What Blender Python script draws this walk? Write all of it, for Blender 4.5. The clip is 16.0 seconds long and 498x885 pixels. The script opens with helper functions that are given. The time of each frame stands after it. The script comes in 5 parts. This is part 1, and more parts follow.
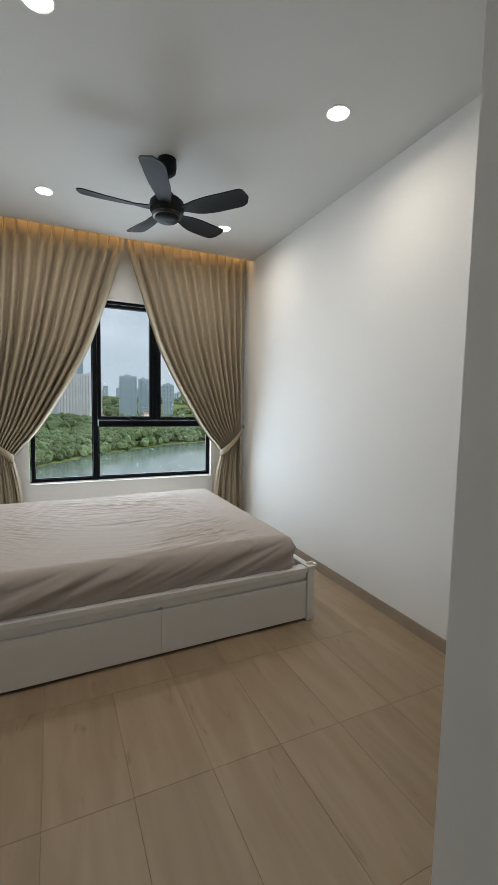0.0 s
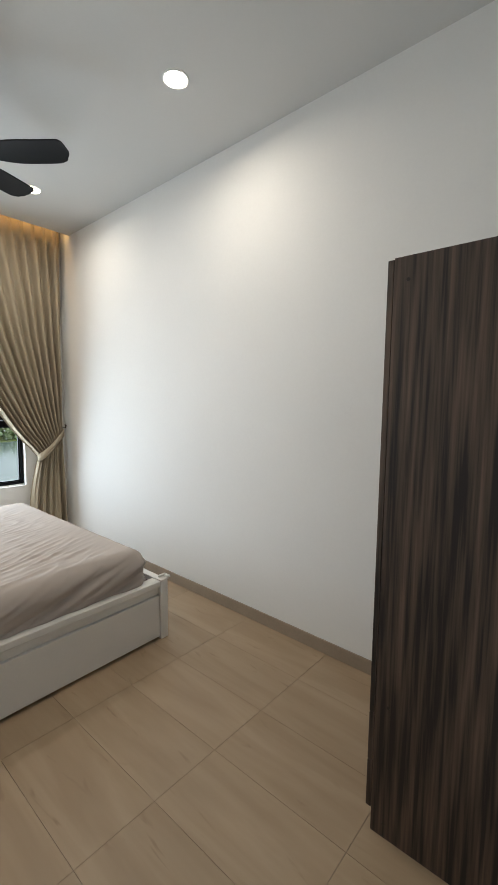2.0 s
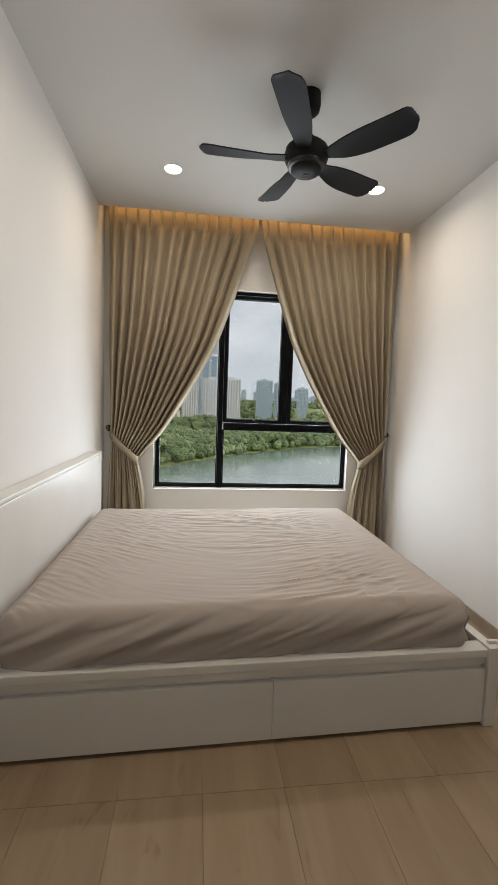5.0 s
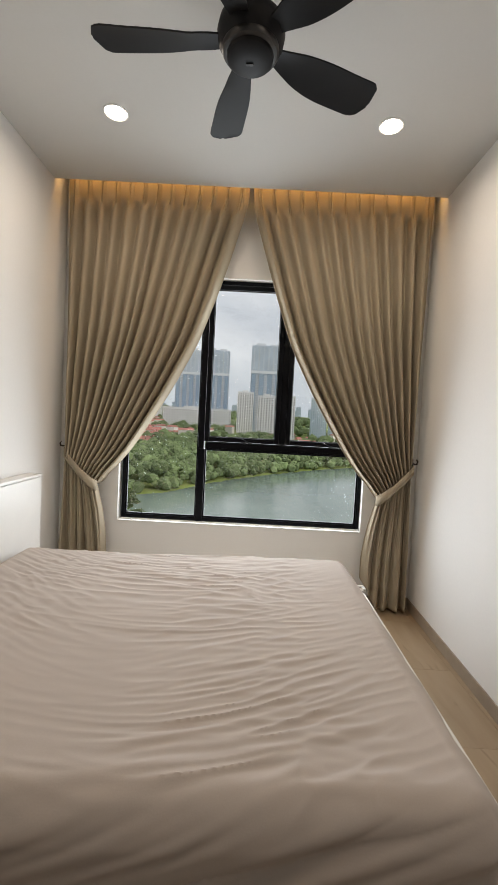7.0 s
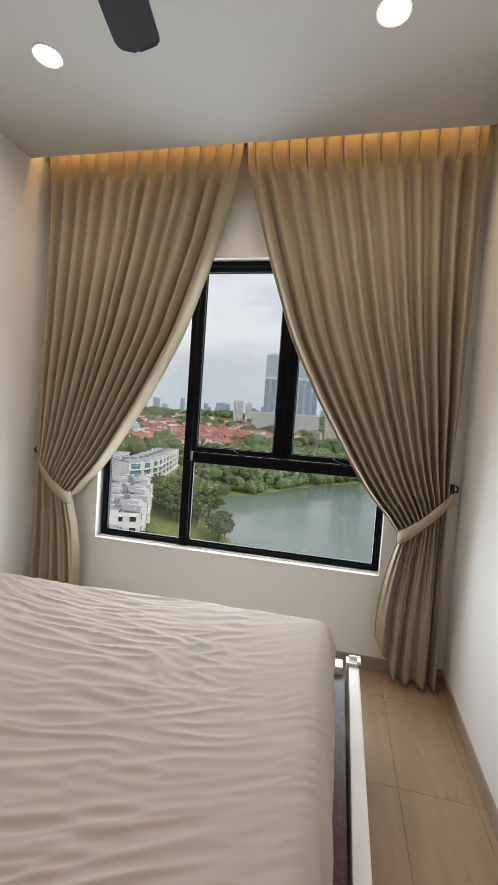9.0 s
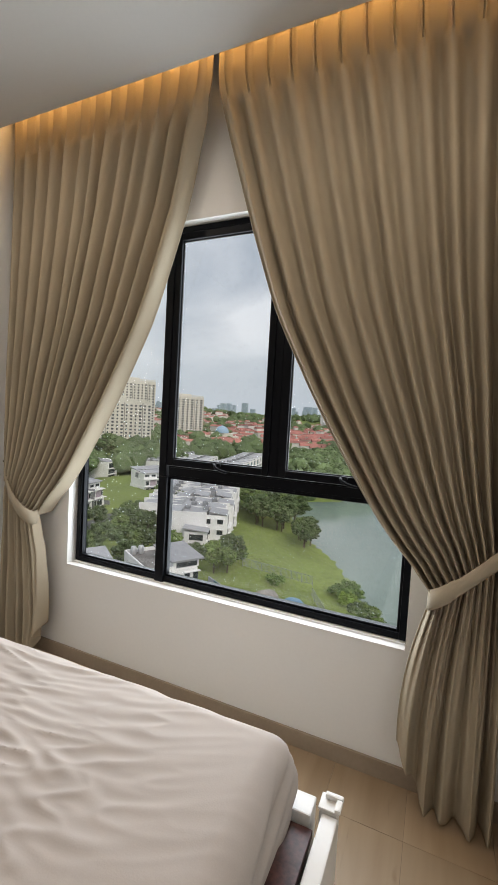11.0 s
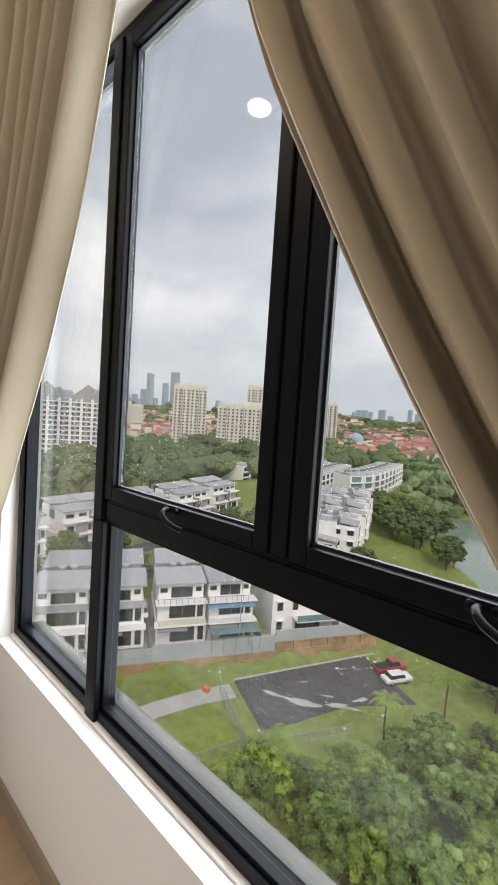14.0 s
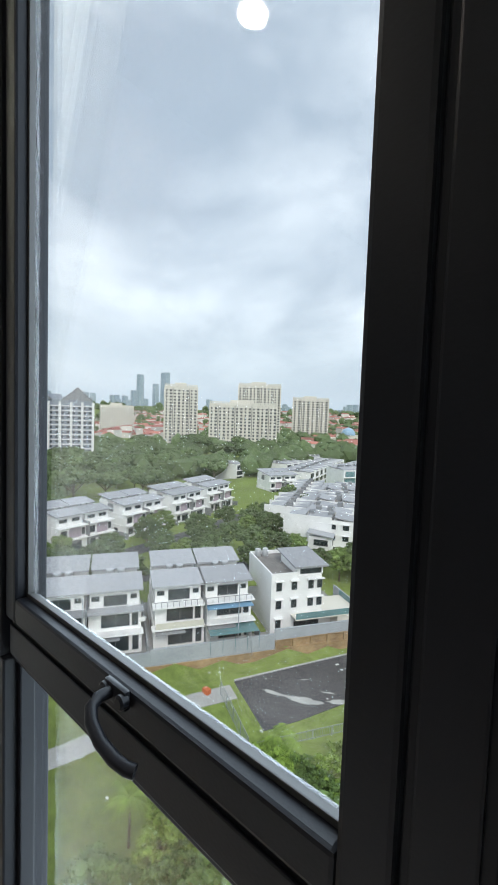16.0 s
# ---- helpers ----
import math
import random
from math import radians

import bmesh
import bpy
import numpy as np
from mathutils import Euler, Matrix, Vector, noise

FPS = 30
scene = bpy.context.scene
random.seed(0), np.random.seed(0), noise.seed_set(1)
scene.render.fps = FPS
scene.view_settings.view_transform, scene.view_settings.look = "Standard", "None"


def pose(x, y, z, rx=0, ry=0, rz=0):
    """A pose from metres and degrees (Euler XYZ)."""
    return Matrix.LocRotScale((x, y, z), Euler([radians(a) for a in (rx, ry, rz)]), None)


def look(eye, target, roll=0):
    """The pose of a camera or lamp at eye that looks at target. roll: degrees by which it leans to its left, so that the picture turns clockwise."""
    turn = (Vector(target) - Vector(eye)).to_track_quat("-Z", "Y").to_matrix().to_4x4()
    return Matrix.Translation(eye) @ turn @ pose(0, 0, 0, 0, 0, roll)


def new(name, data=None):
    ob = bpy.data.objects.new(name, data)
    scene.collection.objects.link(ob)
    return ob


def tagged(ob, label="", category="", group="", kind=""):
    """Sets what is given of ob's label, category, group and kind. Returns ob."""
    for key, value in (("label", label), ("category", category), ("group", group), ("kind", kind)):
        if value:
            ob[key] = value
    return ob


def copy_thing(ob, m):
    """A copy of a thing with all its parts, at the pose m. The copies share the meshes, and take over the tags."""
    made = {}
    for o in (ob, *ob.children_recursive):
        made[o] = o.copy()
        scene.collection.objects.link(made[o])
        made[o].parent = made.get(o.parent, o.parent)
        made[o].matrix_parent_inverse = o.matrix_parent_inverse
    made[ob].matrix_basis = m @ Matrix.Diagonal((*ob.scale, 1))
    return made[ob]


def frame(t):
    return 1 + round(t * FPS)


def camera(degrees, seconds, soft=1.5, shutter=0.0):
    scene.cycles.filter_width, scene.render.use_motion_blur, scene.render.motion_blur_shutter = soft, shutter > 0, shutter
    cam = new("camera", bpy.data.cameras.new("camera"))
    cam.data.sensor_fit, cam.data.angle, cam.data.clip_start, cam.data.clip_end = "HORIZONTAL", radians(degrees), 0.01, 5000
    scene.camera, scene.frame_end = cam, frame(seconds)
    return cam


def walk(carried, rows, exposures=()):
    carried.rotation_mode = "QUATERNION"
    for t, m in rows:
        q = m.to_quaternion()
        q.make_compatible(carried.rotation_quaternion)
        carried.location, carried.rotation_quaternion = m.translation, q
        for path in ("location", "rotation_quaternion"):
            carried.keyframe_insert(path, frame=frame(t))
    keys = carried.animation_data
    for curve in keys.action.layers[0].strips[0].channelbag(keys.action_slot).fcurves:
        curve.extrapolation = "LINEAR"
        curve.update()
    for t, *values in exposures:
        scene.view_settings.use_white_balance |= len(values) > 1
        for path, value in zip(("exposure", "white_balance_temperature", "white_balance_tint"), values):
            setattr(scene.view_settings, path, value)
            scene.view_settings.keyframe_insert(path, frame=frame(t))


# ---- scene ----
cam = camera(61.2, 16.0)
PATH = [
    (0, (0.679, -4.697, 1.417), (1.523, -2.892, 1.242), 1.1),
    (0.5, (0.684, -4.586, 1.415), (1.712, -2.874, 1.246), 1.1),
    (1, (0.669, -4.475, 1.425), (1.928, -2.93, 1.253), 1.2),
    (1.5, (0.684, -4.424, 1.431), (2.13, -3.054, 1.247), 0.8),
    (2, (0.687, -4.419, 1.437), (2.192, -3.115, 1.246), 0.7),
    (2.5, (0.672, -4.44, 1.431), (2.049, -3.003, 1.234), 0.9),
    (3, (0.68, -4.459, 1.425), (1.756, -2.785, 1.222), 1.0),
    (3.5, (0.7, -4.453, 1.410), (1.442, -2.606, 1.208), 1.3),
    (4, (0.727, -4.376, 1.407), (1.219, -2.447, 1.208), 1.8),
    (6.5, (1.288, -3.475, 1.395), (1.383, -1.481, 1.271), 2.4),
    (7, (1.482, -3.28, 1.411), (1.474, -1.283, 1.308), 3.0),
    (7.5, (1.677, -3.124, 1.448), (1.567, -1.129, 1.36), 3.5),
    (8, (1.797, -2.98, 1.466), (1.592, -0.993, 1.381), 3.7),
    (8.5, (1.93, -2.793, 1.47), (1.622, -0.819, 1.382), 4.0),
    (9, (2.083, -2.631, 1.465), (1.663, -0.678, 1.362), 4.0),
    (11.5, (2.45, -1.608, 1.51), (1.55, 0.175, 1.411), 2.9),
    (12, (2.426, -1.373, 1.515), (1.445, 0.367, 1.42), 2.7),
    (12.5, (2.386, -1.168, 1.518), (1.335, 0.531, 1.416), 3.0),
    (13, (2.347, -0.928, 1.503), (1.203, 0.709, 1.402), 3.3),
    (13.5, (2.279, -0.75, 1.493), (1.057, 0.828, 1.367), 3.6),
    (14, (2.18, -0.55, 1.481), (0.843, 0.933, 1.367), 3.8),
    (14.5, (2.085, -0.416, 1.493), (0.695, 1.013, 1.336), 3.6),
    (15, (2.005, -0.291, 1.499), (0.55, 1.07, 1.329), 2.8),
    (15.5, (1.895, -0.244, 1.521), (0.503, 1.184, 1.378), 2.6),
    (16, (1.781, -0.18, 1.541), (0.472, 1.327, 1.419), 2.0),
]
EXPOSURES = [(0.0, 0.0, 6300, 10), (0.8, 0.02, 6350, 10), (2.0, 0.32, 6400, 10), (3.2, 0.34, 6500, 11), (4.0, 0.02, 6750, 13), (6.5, -0.01, 7150, 16), (9.0, -0.07, 6900, 15),
             (12.5, -0.12, 6950, 17), (13.5, -0.03, 7150, 18), (14.5, 0.06, 6950, 17), (15.5, 0.19, 6450, 12), (16.0, 0.22, 6350, 10)]
walk(cam, [(t, look(eye, target, roll)) for t, eye, target, roll in PATH], EXPOSURES)

# ---- world, sun, exposure ----
SUN_DIR = Vector((0.7, -0.5, 0.85)).normalized()
world = bpy.data.worlds.new("overcast")
scene.world = world
world.use_nodes = True
wn, wl = world.node_tree.nodes, world.node_tree.links
sky = wn.new("ShaderNodeTexSky")
sky.sky_type, sky.sun_disc = "NISHITA", False
sky.sun_elevation = math.asin(SUN_DIR.z)
sky.sun_rotation = math.atan2(SUN_DIR.x, SUN_DIR.y)
sky.air_density, sky.dust_density = 1.5, 4.0
tc = wn.new("ShaderNodeTexCoord")
mp = wn.new("ShaderNodeMapping")
mp.inputs["Scale"].default_value = (1.0, 1.0, 2.1)
wl.new(tc.outputs["Generated"], mp.inputs["Vector"])
n1 = wn.new("ShaderNodeTexNoise")
n1.inputs["Scale"].default_value, n1.inputs["Detail"].default_value = 2.0, 10.0
n1.inputs["Roughness"].default_value, n1.inputs["Distortion"].default_value = 0.52, 0.35
wl.new(mp.outputs["Vector"], n1.inputs["Vector"])
cr = wn.new("ShaderNodeValToRGB")
cr.color_ramp.elements[0].position, cr.color_ramp.elements[0].color = 0.40, (3.7, 4.4, 5.2, 1)
cr.color_ramp.elements[1].position, cr.color_ramp.elements[1].color = 0.63, (7.0, 7.6, 8.2, 1)
wl.new(n1.outputs["Fac"], cr.inputs["Fac"])
# near the horizon the overcast turns to an even blue-grey haze
sep = wn.new("ShaderNodeSeparateXYZ")
wl.new(tc.outputs["Generated"], sep.inputs[0])
hz = wn.new("ShaderNodeMapRange")
hz.inputs["From Min"].default_value, hz.inputs["From Max"].default_value = 0.02, 0.2
wl.new(sep.outputs["Z"], hz.inputs["Value"])
mh = wn.new("ShaderNodeMix")
mh.data_type = "RGBA"
mh.inputs[6].default_value = (4.9, 5.8, 6.7, 1)
wl.new(hz.outputs[0], mh.inputs[0])
wl.new(cr.outputs[0], mh.inputs[7])
ms = wn.new("ShaderNodeMix")
ms.data_type = "RGBA"
ms.inputs[0].default_value = 0.85
wl.new(sky.outputs[0], ms.inputs[6])
wl.new(mh.outputs[2], ms.inputs[7])
bg = wn["Background"]
bg.inputs["Strength"].default_value = 0.128
wl.new(ms.outputs[2], bg.inputs["Color"])

sun = new("sun", bpy.data.lights.new("sun", "SUN"))
sun.data.energy, sun.data.angle, sun.data.color = 1.5, radians(25), (1.0, 0.97, 0.92)
sun.matrix_world = look(SUN_DIR * 50, (0, 0, 0))


def area(name, w, h, power, colour, m, shape="RECTANGLE"):
    lamp = new(name, bpy.data.lights.new(name, "AREA"))
    lamp.data.shape, lamp.data.size, lamp.data.size_y = shape, w, h
    lamp.data.energy, lamp.data.color = power, colour
    lamp.matrix_world = m
    return lamp


W, H, BACK = 2.79, 3.05, -4.37           # room width, ceiling, face of the back wall
LAMPS = [(x, y) for x in (0.655, 2.155) for y in (-0.90, -2.63)]
for x, y in LAMPS:
    area("downlight_lamp", 0.10, 0.10, 5.6, (1.0, 0.90, 0.77), look((x, y, H - 0.012), (x, y, 0)), "DISK").data.spread = radians(168)
area("daylight", 1.82, 1.82, 80.0, (0.76, 0.89, 1.0), look((1.425, 0.1125, 1.54), (1.42, -3, 1.54)))
area("cove_lamp", 2.7, 0.02, 3.4, (1.0, 0.60, 0.22), look((W / 2, -0.19, 3.20), (W / 2, -0.08, 2.95)))

# ---- materials ----
def mat(name, base, rough=0.5, metal=0.0, vary=0.12, scale=3.0, stretch=(1, 1, 1), bump=0.0, bump_scale=60.0, fine=0.05, fine_scale=60.0, spec=0.5, bump_dist=0.004, per_object=0.0, per_island=0.0, coat=0.0):
    """Base colour with broad stains, fine grain, optional relief and a change of tone from piece to piece."""
    m = bpy.data.materials.new(name)
    m.use_nodes = True
    nt = m.node_tree
    nd, lk = nt.nodes, nt.links
    b = nd["Principled BSDF"]
    b.inputs["Roughness"].default_value, b.inputs["Metallic"].default_value = rough, metal
    b.inputs["Specular IOR Level"].default_value = spec
    b.inputs["Coat Weight"].default_value = coat
    t = nd.new("ShaderNodeTexCoord")
    p = nd.new("ShaderNodeMapping")
    p.inputs["Scale"].default_value = stretch
    lk.new(t.outputs["Object"], p.inputs["Vector"])
    total = None
    for sc, amount in ((scale, vary), (fine_scale, fine)):
        n = nd.new("ShaderNodeTexNoise")
        n.inputs["Scale"].default_value, n.inputs["Detail"].default_value = sc, 5.0
        lk.new(p.outputs[0], n.inputs["Vector"])
        r = nd.new("ShaderNodeMapRange")
        r.inputs["From Min"].default_value, r.inputs["From Max"].default_value = 0.25, 0.75
        r.inputs["To Min"].default_value, r.inputs["To Max"].default_value = 1 - amount, 1 + amount
        lk.new(n.outputs["Fac"], r.inputs["Value"])
        if total is None:
            total = r.outputs[0]
        else:
            mu = nd.new("ShaderNodeMath")
            mu.operation = "MULTIPLY"
            lk.new(total, mu.inputs[0])
            lk.new(r.outputs[0], mu.inputs[1])
            total = mu.outputs[0]
    for amount, node, out in ((per_object, "ShaderNodeObjectInfo", "Random"), (per_island, "ShaderNodeNewGeometry", "Random Per Island")):
        if amount:
            o = nd.new(node)
            r = nd.new("ShaderNodeMapRange")
            r.inputs["To Min"].default_value, r.inputs["To Max"].default_value = 1 - amount, 1 + amount
            lk.new(o.outputs[out], r.inputs["Value"])
            mu = nd.new("ShaderNodeMath")
            mu.operation = "MULTIPLY"
            lk.new(total, mu.inputs[0])
            lk.new(r.outputs[0], mu.inputs[1])
            total = mu.outputs[0]
    v = nd.new("ShaderNodeVectorMath")
    v.operation = "SCALE"
    v.inputs[0].default_value = base
    lk.new(total, v.inputs["Scale"])
    lk.new(v.outputs[0], b.inputs["Base Color"])
    if bump:
        n = nd.new("ShaderNodeTexNoise")
        n.inputs["Scale"].default_value, n.inputs["Detail"].default_value = bump_scale, 4.0
        lk.new(p.outputs[0], n.inputs["Vector"])
        k = nd.new("ShaderNodeBump")
        k.inputs["Strength"].default_value, k.inputs["Distance"].default_value = bump, bump_dist
        lk.new(n.outputs["Fac"], k.inputs["Height"])
        lk.new(k.outputs[0], b.inputs["Normal"])
    return m


def glass_mat(name, tint=(1, 1, 1)):
    m = bpy.data.materials.new(name)
    m.use_nodes = True
    nd, lk = m.node_tree.nodes, m.node_tree.links
    nd.remove(nd["Principled BSDF"])
    a, g, f, x = (nd.new("ShaderNode" + k) for k in ("BsdfTransparent", "BsdfGlossy", "LayerWeight", "MixShader"))
    a.inputs[0].default_value = (*tint, 1)
    g.inputs["Roughness"].default_value = 0.0
    f.inputs["Blend"].default_value = 0.5
    pw = nd.new("ShaderNodeMath")
    pw.operation = "POWER"
    pw.inputs[1].default_value = 5.0
    lk.new(f.outputs["Facing"], pw.inputs[0])
    ma = nd.new("ShaderNodeMath")
    ma.operation = "MULTIPLY_ADD"
    ma.inputs[1].default_value, ma.inputs[2].default_value = 0.9, 0.04
    lk.new(pw.outputs[0], ma.inputs[0])
    lk.new(ma.outputs[0], x.inputs[0])
    lk.new(a.outputs[0], x.inputs[1])
    lk.new(g.outputs[0], x.inputs[2])
    lk.new(x.outputs[0], nd["Material Output"].inputs["Surface"])
    return m


def glow_mat(name, colour, strength):
    m = bpy.data.materials.new(name)
    m.use_nodes = True
    b = m.node_tree.nodes["Principled BSDF"]
    b.inputs["Emission Color"].default_value, b.inputs["Emission Strength"].default_value = (*colour, 1), strength
    return m


def wood_mat(name, dark, light, rough=0.4):
    """Vertical grain: long stretched noise with a few cathedral lines."""
    m = bpy.data.materials.new(name)
    m.use_nodes = True
    nd, lk = m.node_tree.nodes, m.node_tree.links
    b = nd["Principled BSDF"]
    b.inputs["Roughness"].default_value = rough
    t = nd.new("ShaderNodeTexCoord")
    p = nd.new("ShaderNodeMapping")
    p.inputs["Scale"].default_value = (14, 14, 0.6)
    lk.new(t.outputs["Object"], p.inputs["Vector"])
    w = nd.new("ShaderNodeTexWave")
    w.bands_direction = "DIAGONAL"
    w.inputs["Scale"].default_value, w.inputs["Distortion"].default_value = 0.9, 9.0
    w.inputs["Detail"].default_value, w.inputs["Detail Scale"].default_value = 4.0, 0.8
    lk.new(p.outputs[0], w.inputs["Vector"])
    p2 = nd.new("ShaderNodeMapping")
    p2.inputs["Scale"].default_value = (85, 85, 2.6)
    lk.new(t.outputs["Object"], p2.inputs["Vector"])
    n = nd.new("ShaderNodeTexNoise")
    n.inputs["Scale"].default_value, n.inputs["Detail"].default_value = 1.0, 6.0
    lk.new(p2.outputs[0], n.inputs["Vector"])
    p3 = nd.new("ShaderNodeMapping")
    p3.inputs["Scale"].default_value = (16, 16, 1.1)
    lk.new(t.outputs["Object"], p3.inputs["Vector"])
    n3 = nd.new("ShaderNodeTexNoise")
    n3.inputs["Scale"].default_value, n3.inputs["Detail"].default_value = 1.0, 3.0
    lk.new(p3.outputs[0], n3.inputs["Vector"])
    s1 = nd.new("ShaderNodeMath")
    s1.operation = "MULTIPLY_ADD"
    s1.inputs[1].default_value = 0.20
    lk.new(w.outputs["Fac"], s1.inputs[0])
    s2 = nd.new("ShaderNodeMath")
    s2.operation = "MULTIPLY_ADD"
    s2.inputs[1].default_value = 1.35
    lk.new(n.outputs["Fac"], s2.inputs[0])
    s3 = nd.new("ShaderNodeMath")
    s3.operation = "MULTIPLY_ADD"
    s3.inputs[1].default_value, s3.inputs[2].default_value = 0.5, -0.55
    lk.new(n3.outputs["Fac"], s3.inputs[0])
    lk.new(s3.outputs[0], s2.inputs[2])
    lk.new(s2.outputs[0], s1.inputs[2])
    c = nd.new("ShaderNodeValToRGB")
    c.color_ramp.elements[0].position, c.color_ramp.elements[0].color = 0.28, (*dark, 1)
    c.color_ramp.elements[1].position, c.color_ramp.elements[1].color = 0.85, (*light, 1)
    lk.new(s1.outputs[0], c.inputs[0])
    lk.new(c.outputs[0], b.inputs["Base Color"])
    k = nd.new("ShaderNodeBump")
    k.inputs["Strength"].default_value, k.inputs["Distance"].default_value = 0.25, 0.002
    lk.new(n.outputs["Fac"], k.inputs["Height"])
    lk.new(k.outputs[0], b.inputs["Normal"])
    return m


def tile_mat(name):
    """Timber-look porcelain: long soft streaks, darker knots and a tone of its own for every tile."""
    m = bpy.data.materials.new(name)
    m.use_nodes = True
    nd, lk = m.node_tree.nodes, m.node_tree.links
    b = nd["Principled BSDF"]
    b.inputs["Roughness"].default_value = 0.42
    geo, info = nd.new("ShaderNodeNewGeometry"), nd.new("ShaderNodeObjectInfo")
    shift = nd.new("ShaderNodeVectorMath")
    shift.operation = "MULTIPLY_ADD"
    lk.new(info.outputs["Random"], shift.inputs[0])
    shift.inputs[1].default_value = (37.0, 53.0, 0.0)
    lk.new(geo.outputs["Position"], shift.inputs[2])
    def layer(stretch, detail, lo, hi, distortion=0.0):
        p = nd.new("ShaderNodeMapping")
        p.inputs["Scale"].default_value = stretch
        lk.new(shift.outputs[0], p.inputs["Vector"])
        n = nd.new("ShaderNodeTexNoise")
        n.inputs["Scale"].default_value, n.inputs["Detail"].default_value = 1.0, detail
        n.inputs["Distortion"].default_value = distortion
        lk.new(p.outputs[0], n.inputs["Vector"])
        r = nd.new("ShaderNodeMapRange")
        r.inputs["From Min"].default_value, r.inputs["From Max"].default_value = lo, hi
        lk.new(n.outputs["Fac"], r.inputs["Value"])
        return r.outputs[0], n.outputs["Fac"]
    broad, _ = layer((10.0, 1.3, 1.0), 3.0, 0.35, 0.68, 0.6)
    grain, fine = layer((75.0, 5.0, 1.0), 5.0, 0.3, 0.7)
    knot, _ = layer((17.0, 3.6, 1.0), 2.0, 0.655, 0.76, 1.2)
    base = nd.new("ShaderNodeValToRGB")
    base.color_ramp.elements[0].color = (0.302, 0.213, 0.130, 1)
    base.color_ramp.elements[1].color = (0.372, 0.275, 0.178, 1)
    lk.new(broad, base.inputs[0])
    last = base.outputs[0]
    for fac, colour, amount in ((knot, (0.20, 0.125, 0.066, 1), 0.55), (grain, (0.255, 0.175, 0.105, 1), 0.14)):
        k = nd.new("ShaderNodeMath")
        k.operation = "MULTIPLY"
        k.inputs[1].default_value = amount
        lk.new(fac, k.inputs[0])
        x = nd.new("ShaderNodeMix")
        x.data_type = "RGBA"
        x.inputs[7].default_value = colour
        lk.new(k.outputs[0], x.inputs[0])
        lk.new(last, x.inputs[6])
        last = x.outputs[2]
    tone = nd.new("ShaderNodeMapRange")
    tone.inputs["To Min"].default_value, tone.inputs["To Max"].default_value = 0.94, 1.05
    lk.new(info.outputs["Random"], tone.inputs["Value"])
    v = nd.new("ShaderNodeVectorMath")
    v.operation = "SCALE"
    lk.new(last, v.inputs[0])
    lk.new(tone.outputs[0], v.inputs["Scale"])
    lk.new(v.outputs[0], b.inputs["Base Color"])
    k = nd.new("ShaderNodeBump")
    k.inputs["Strength"].default_value, k.inputs["Distance"].default_value = 0.12, 0.001
    lk.new(fine, k.inputs["Height"])
    lk.new(k.outputs[0], b.inputs["Normal"])
    return m


M_WALL = mat("wall_paint", (0.77, 0.757, 0.73), 0.75, vary=0.02, scale=1.2, bump=0.08, bump_scale=90, fine=0.01)
# Darker than the walls' white, with the ceiling's weaker light in the colour
M_CEIL = mat("dimmed_ceiling_paint", (0.57, 0.562, 0.54), 0.8, vary=0.02, scale=1.0, bump=0.05, bump_scale=90, fine=0.01)
M_TILE = tile_mat("floor_tile")
M_GROUT = mat("grout", (0.20, 0.15, 0.102), 0.9, vary=0.35, scale=1.6)
M_SKIRT = mat("skirting_tile", (0.30, 0.235, 0.175), 0.45, vary=0.1, scale=6)
M_BLACK = mat("black_powder_coat", (0.0036, 0.004, 0.0055), 0.4, spec=0.10, vary=0.1, scale=4, bump=0.04, bump_scale=300)
M_GASKET = mat("rubber_gasket", (0.006, 0.006, 0.006), 0.6)
M_GLASS = glass_mat("window_glass", (0.99, 1.0, 0.997))
M_CURTAIN = mat("curtain_fabric", (0.36, 0.302, 0.219), 0.85, vary=0.04, scale=5, bump=0.25, bump_scale=500, fine=0.05, fine_scale=400, spec=0.2)
M_SHEET = mat("bed_sheet", (0.425, 0.373, 0.332), 0.85, vary=0.03, scale=3, bump=0.05, bump_scale=220, fine=0.02, fine_scale=300, spec=0.2)
M_WHITE = mat("white_lacquer", (0.74, 0.72, 0.68), 0.35, vary=0.03, scale=4, fine=0.01)
M_REDWOOD = wood_mat("red_brown_board", (0.05, 0.016, 0.012), (0.13, 0.045, 0.035), 0.4)
M_FAN = mat("fan_black", (0.007, 0.007, 0.008), 0.6, spec=0.2, vary=0.15, scale=8)
M_FANRIM = mat("fan_rim", (0.012, 0.010, 0.009), 0.4)
M_DARKWOOD = wood_mat("dark_wood", (0.010, 0.0065, 0.005), (0.125, 0.082, 0.058), 0.55)
M_DARKEDGE = mat("dark_edge", (0.02, 0.014, 0.01), 0.5)
M_LAMP = glow_mat("lamp_diffuser", (1.0, 0.88, 0.72), 14.0)
M_LED = glow_mat("led_tape", (1.0, 0.5, 0.12), 6.0)
M_LEDGE = mat("weathered_ledge", (0.24, 0.25, 0.24), 0.85, vary=0.2, scale=7, stretch=(1, 4, 1), fine=0.12, fine_scale=60, bump=0.2, bump_scale=200)
M_TRIM = mat("lamp_trim", (0.8, 0.8, 0.78), 0.4)
M_HOOK = mat("dark_bronze", (0.05, 0.035, 0.025), 0.35, metal=0.8)


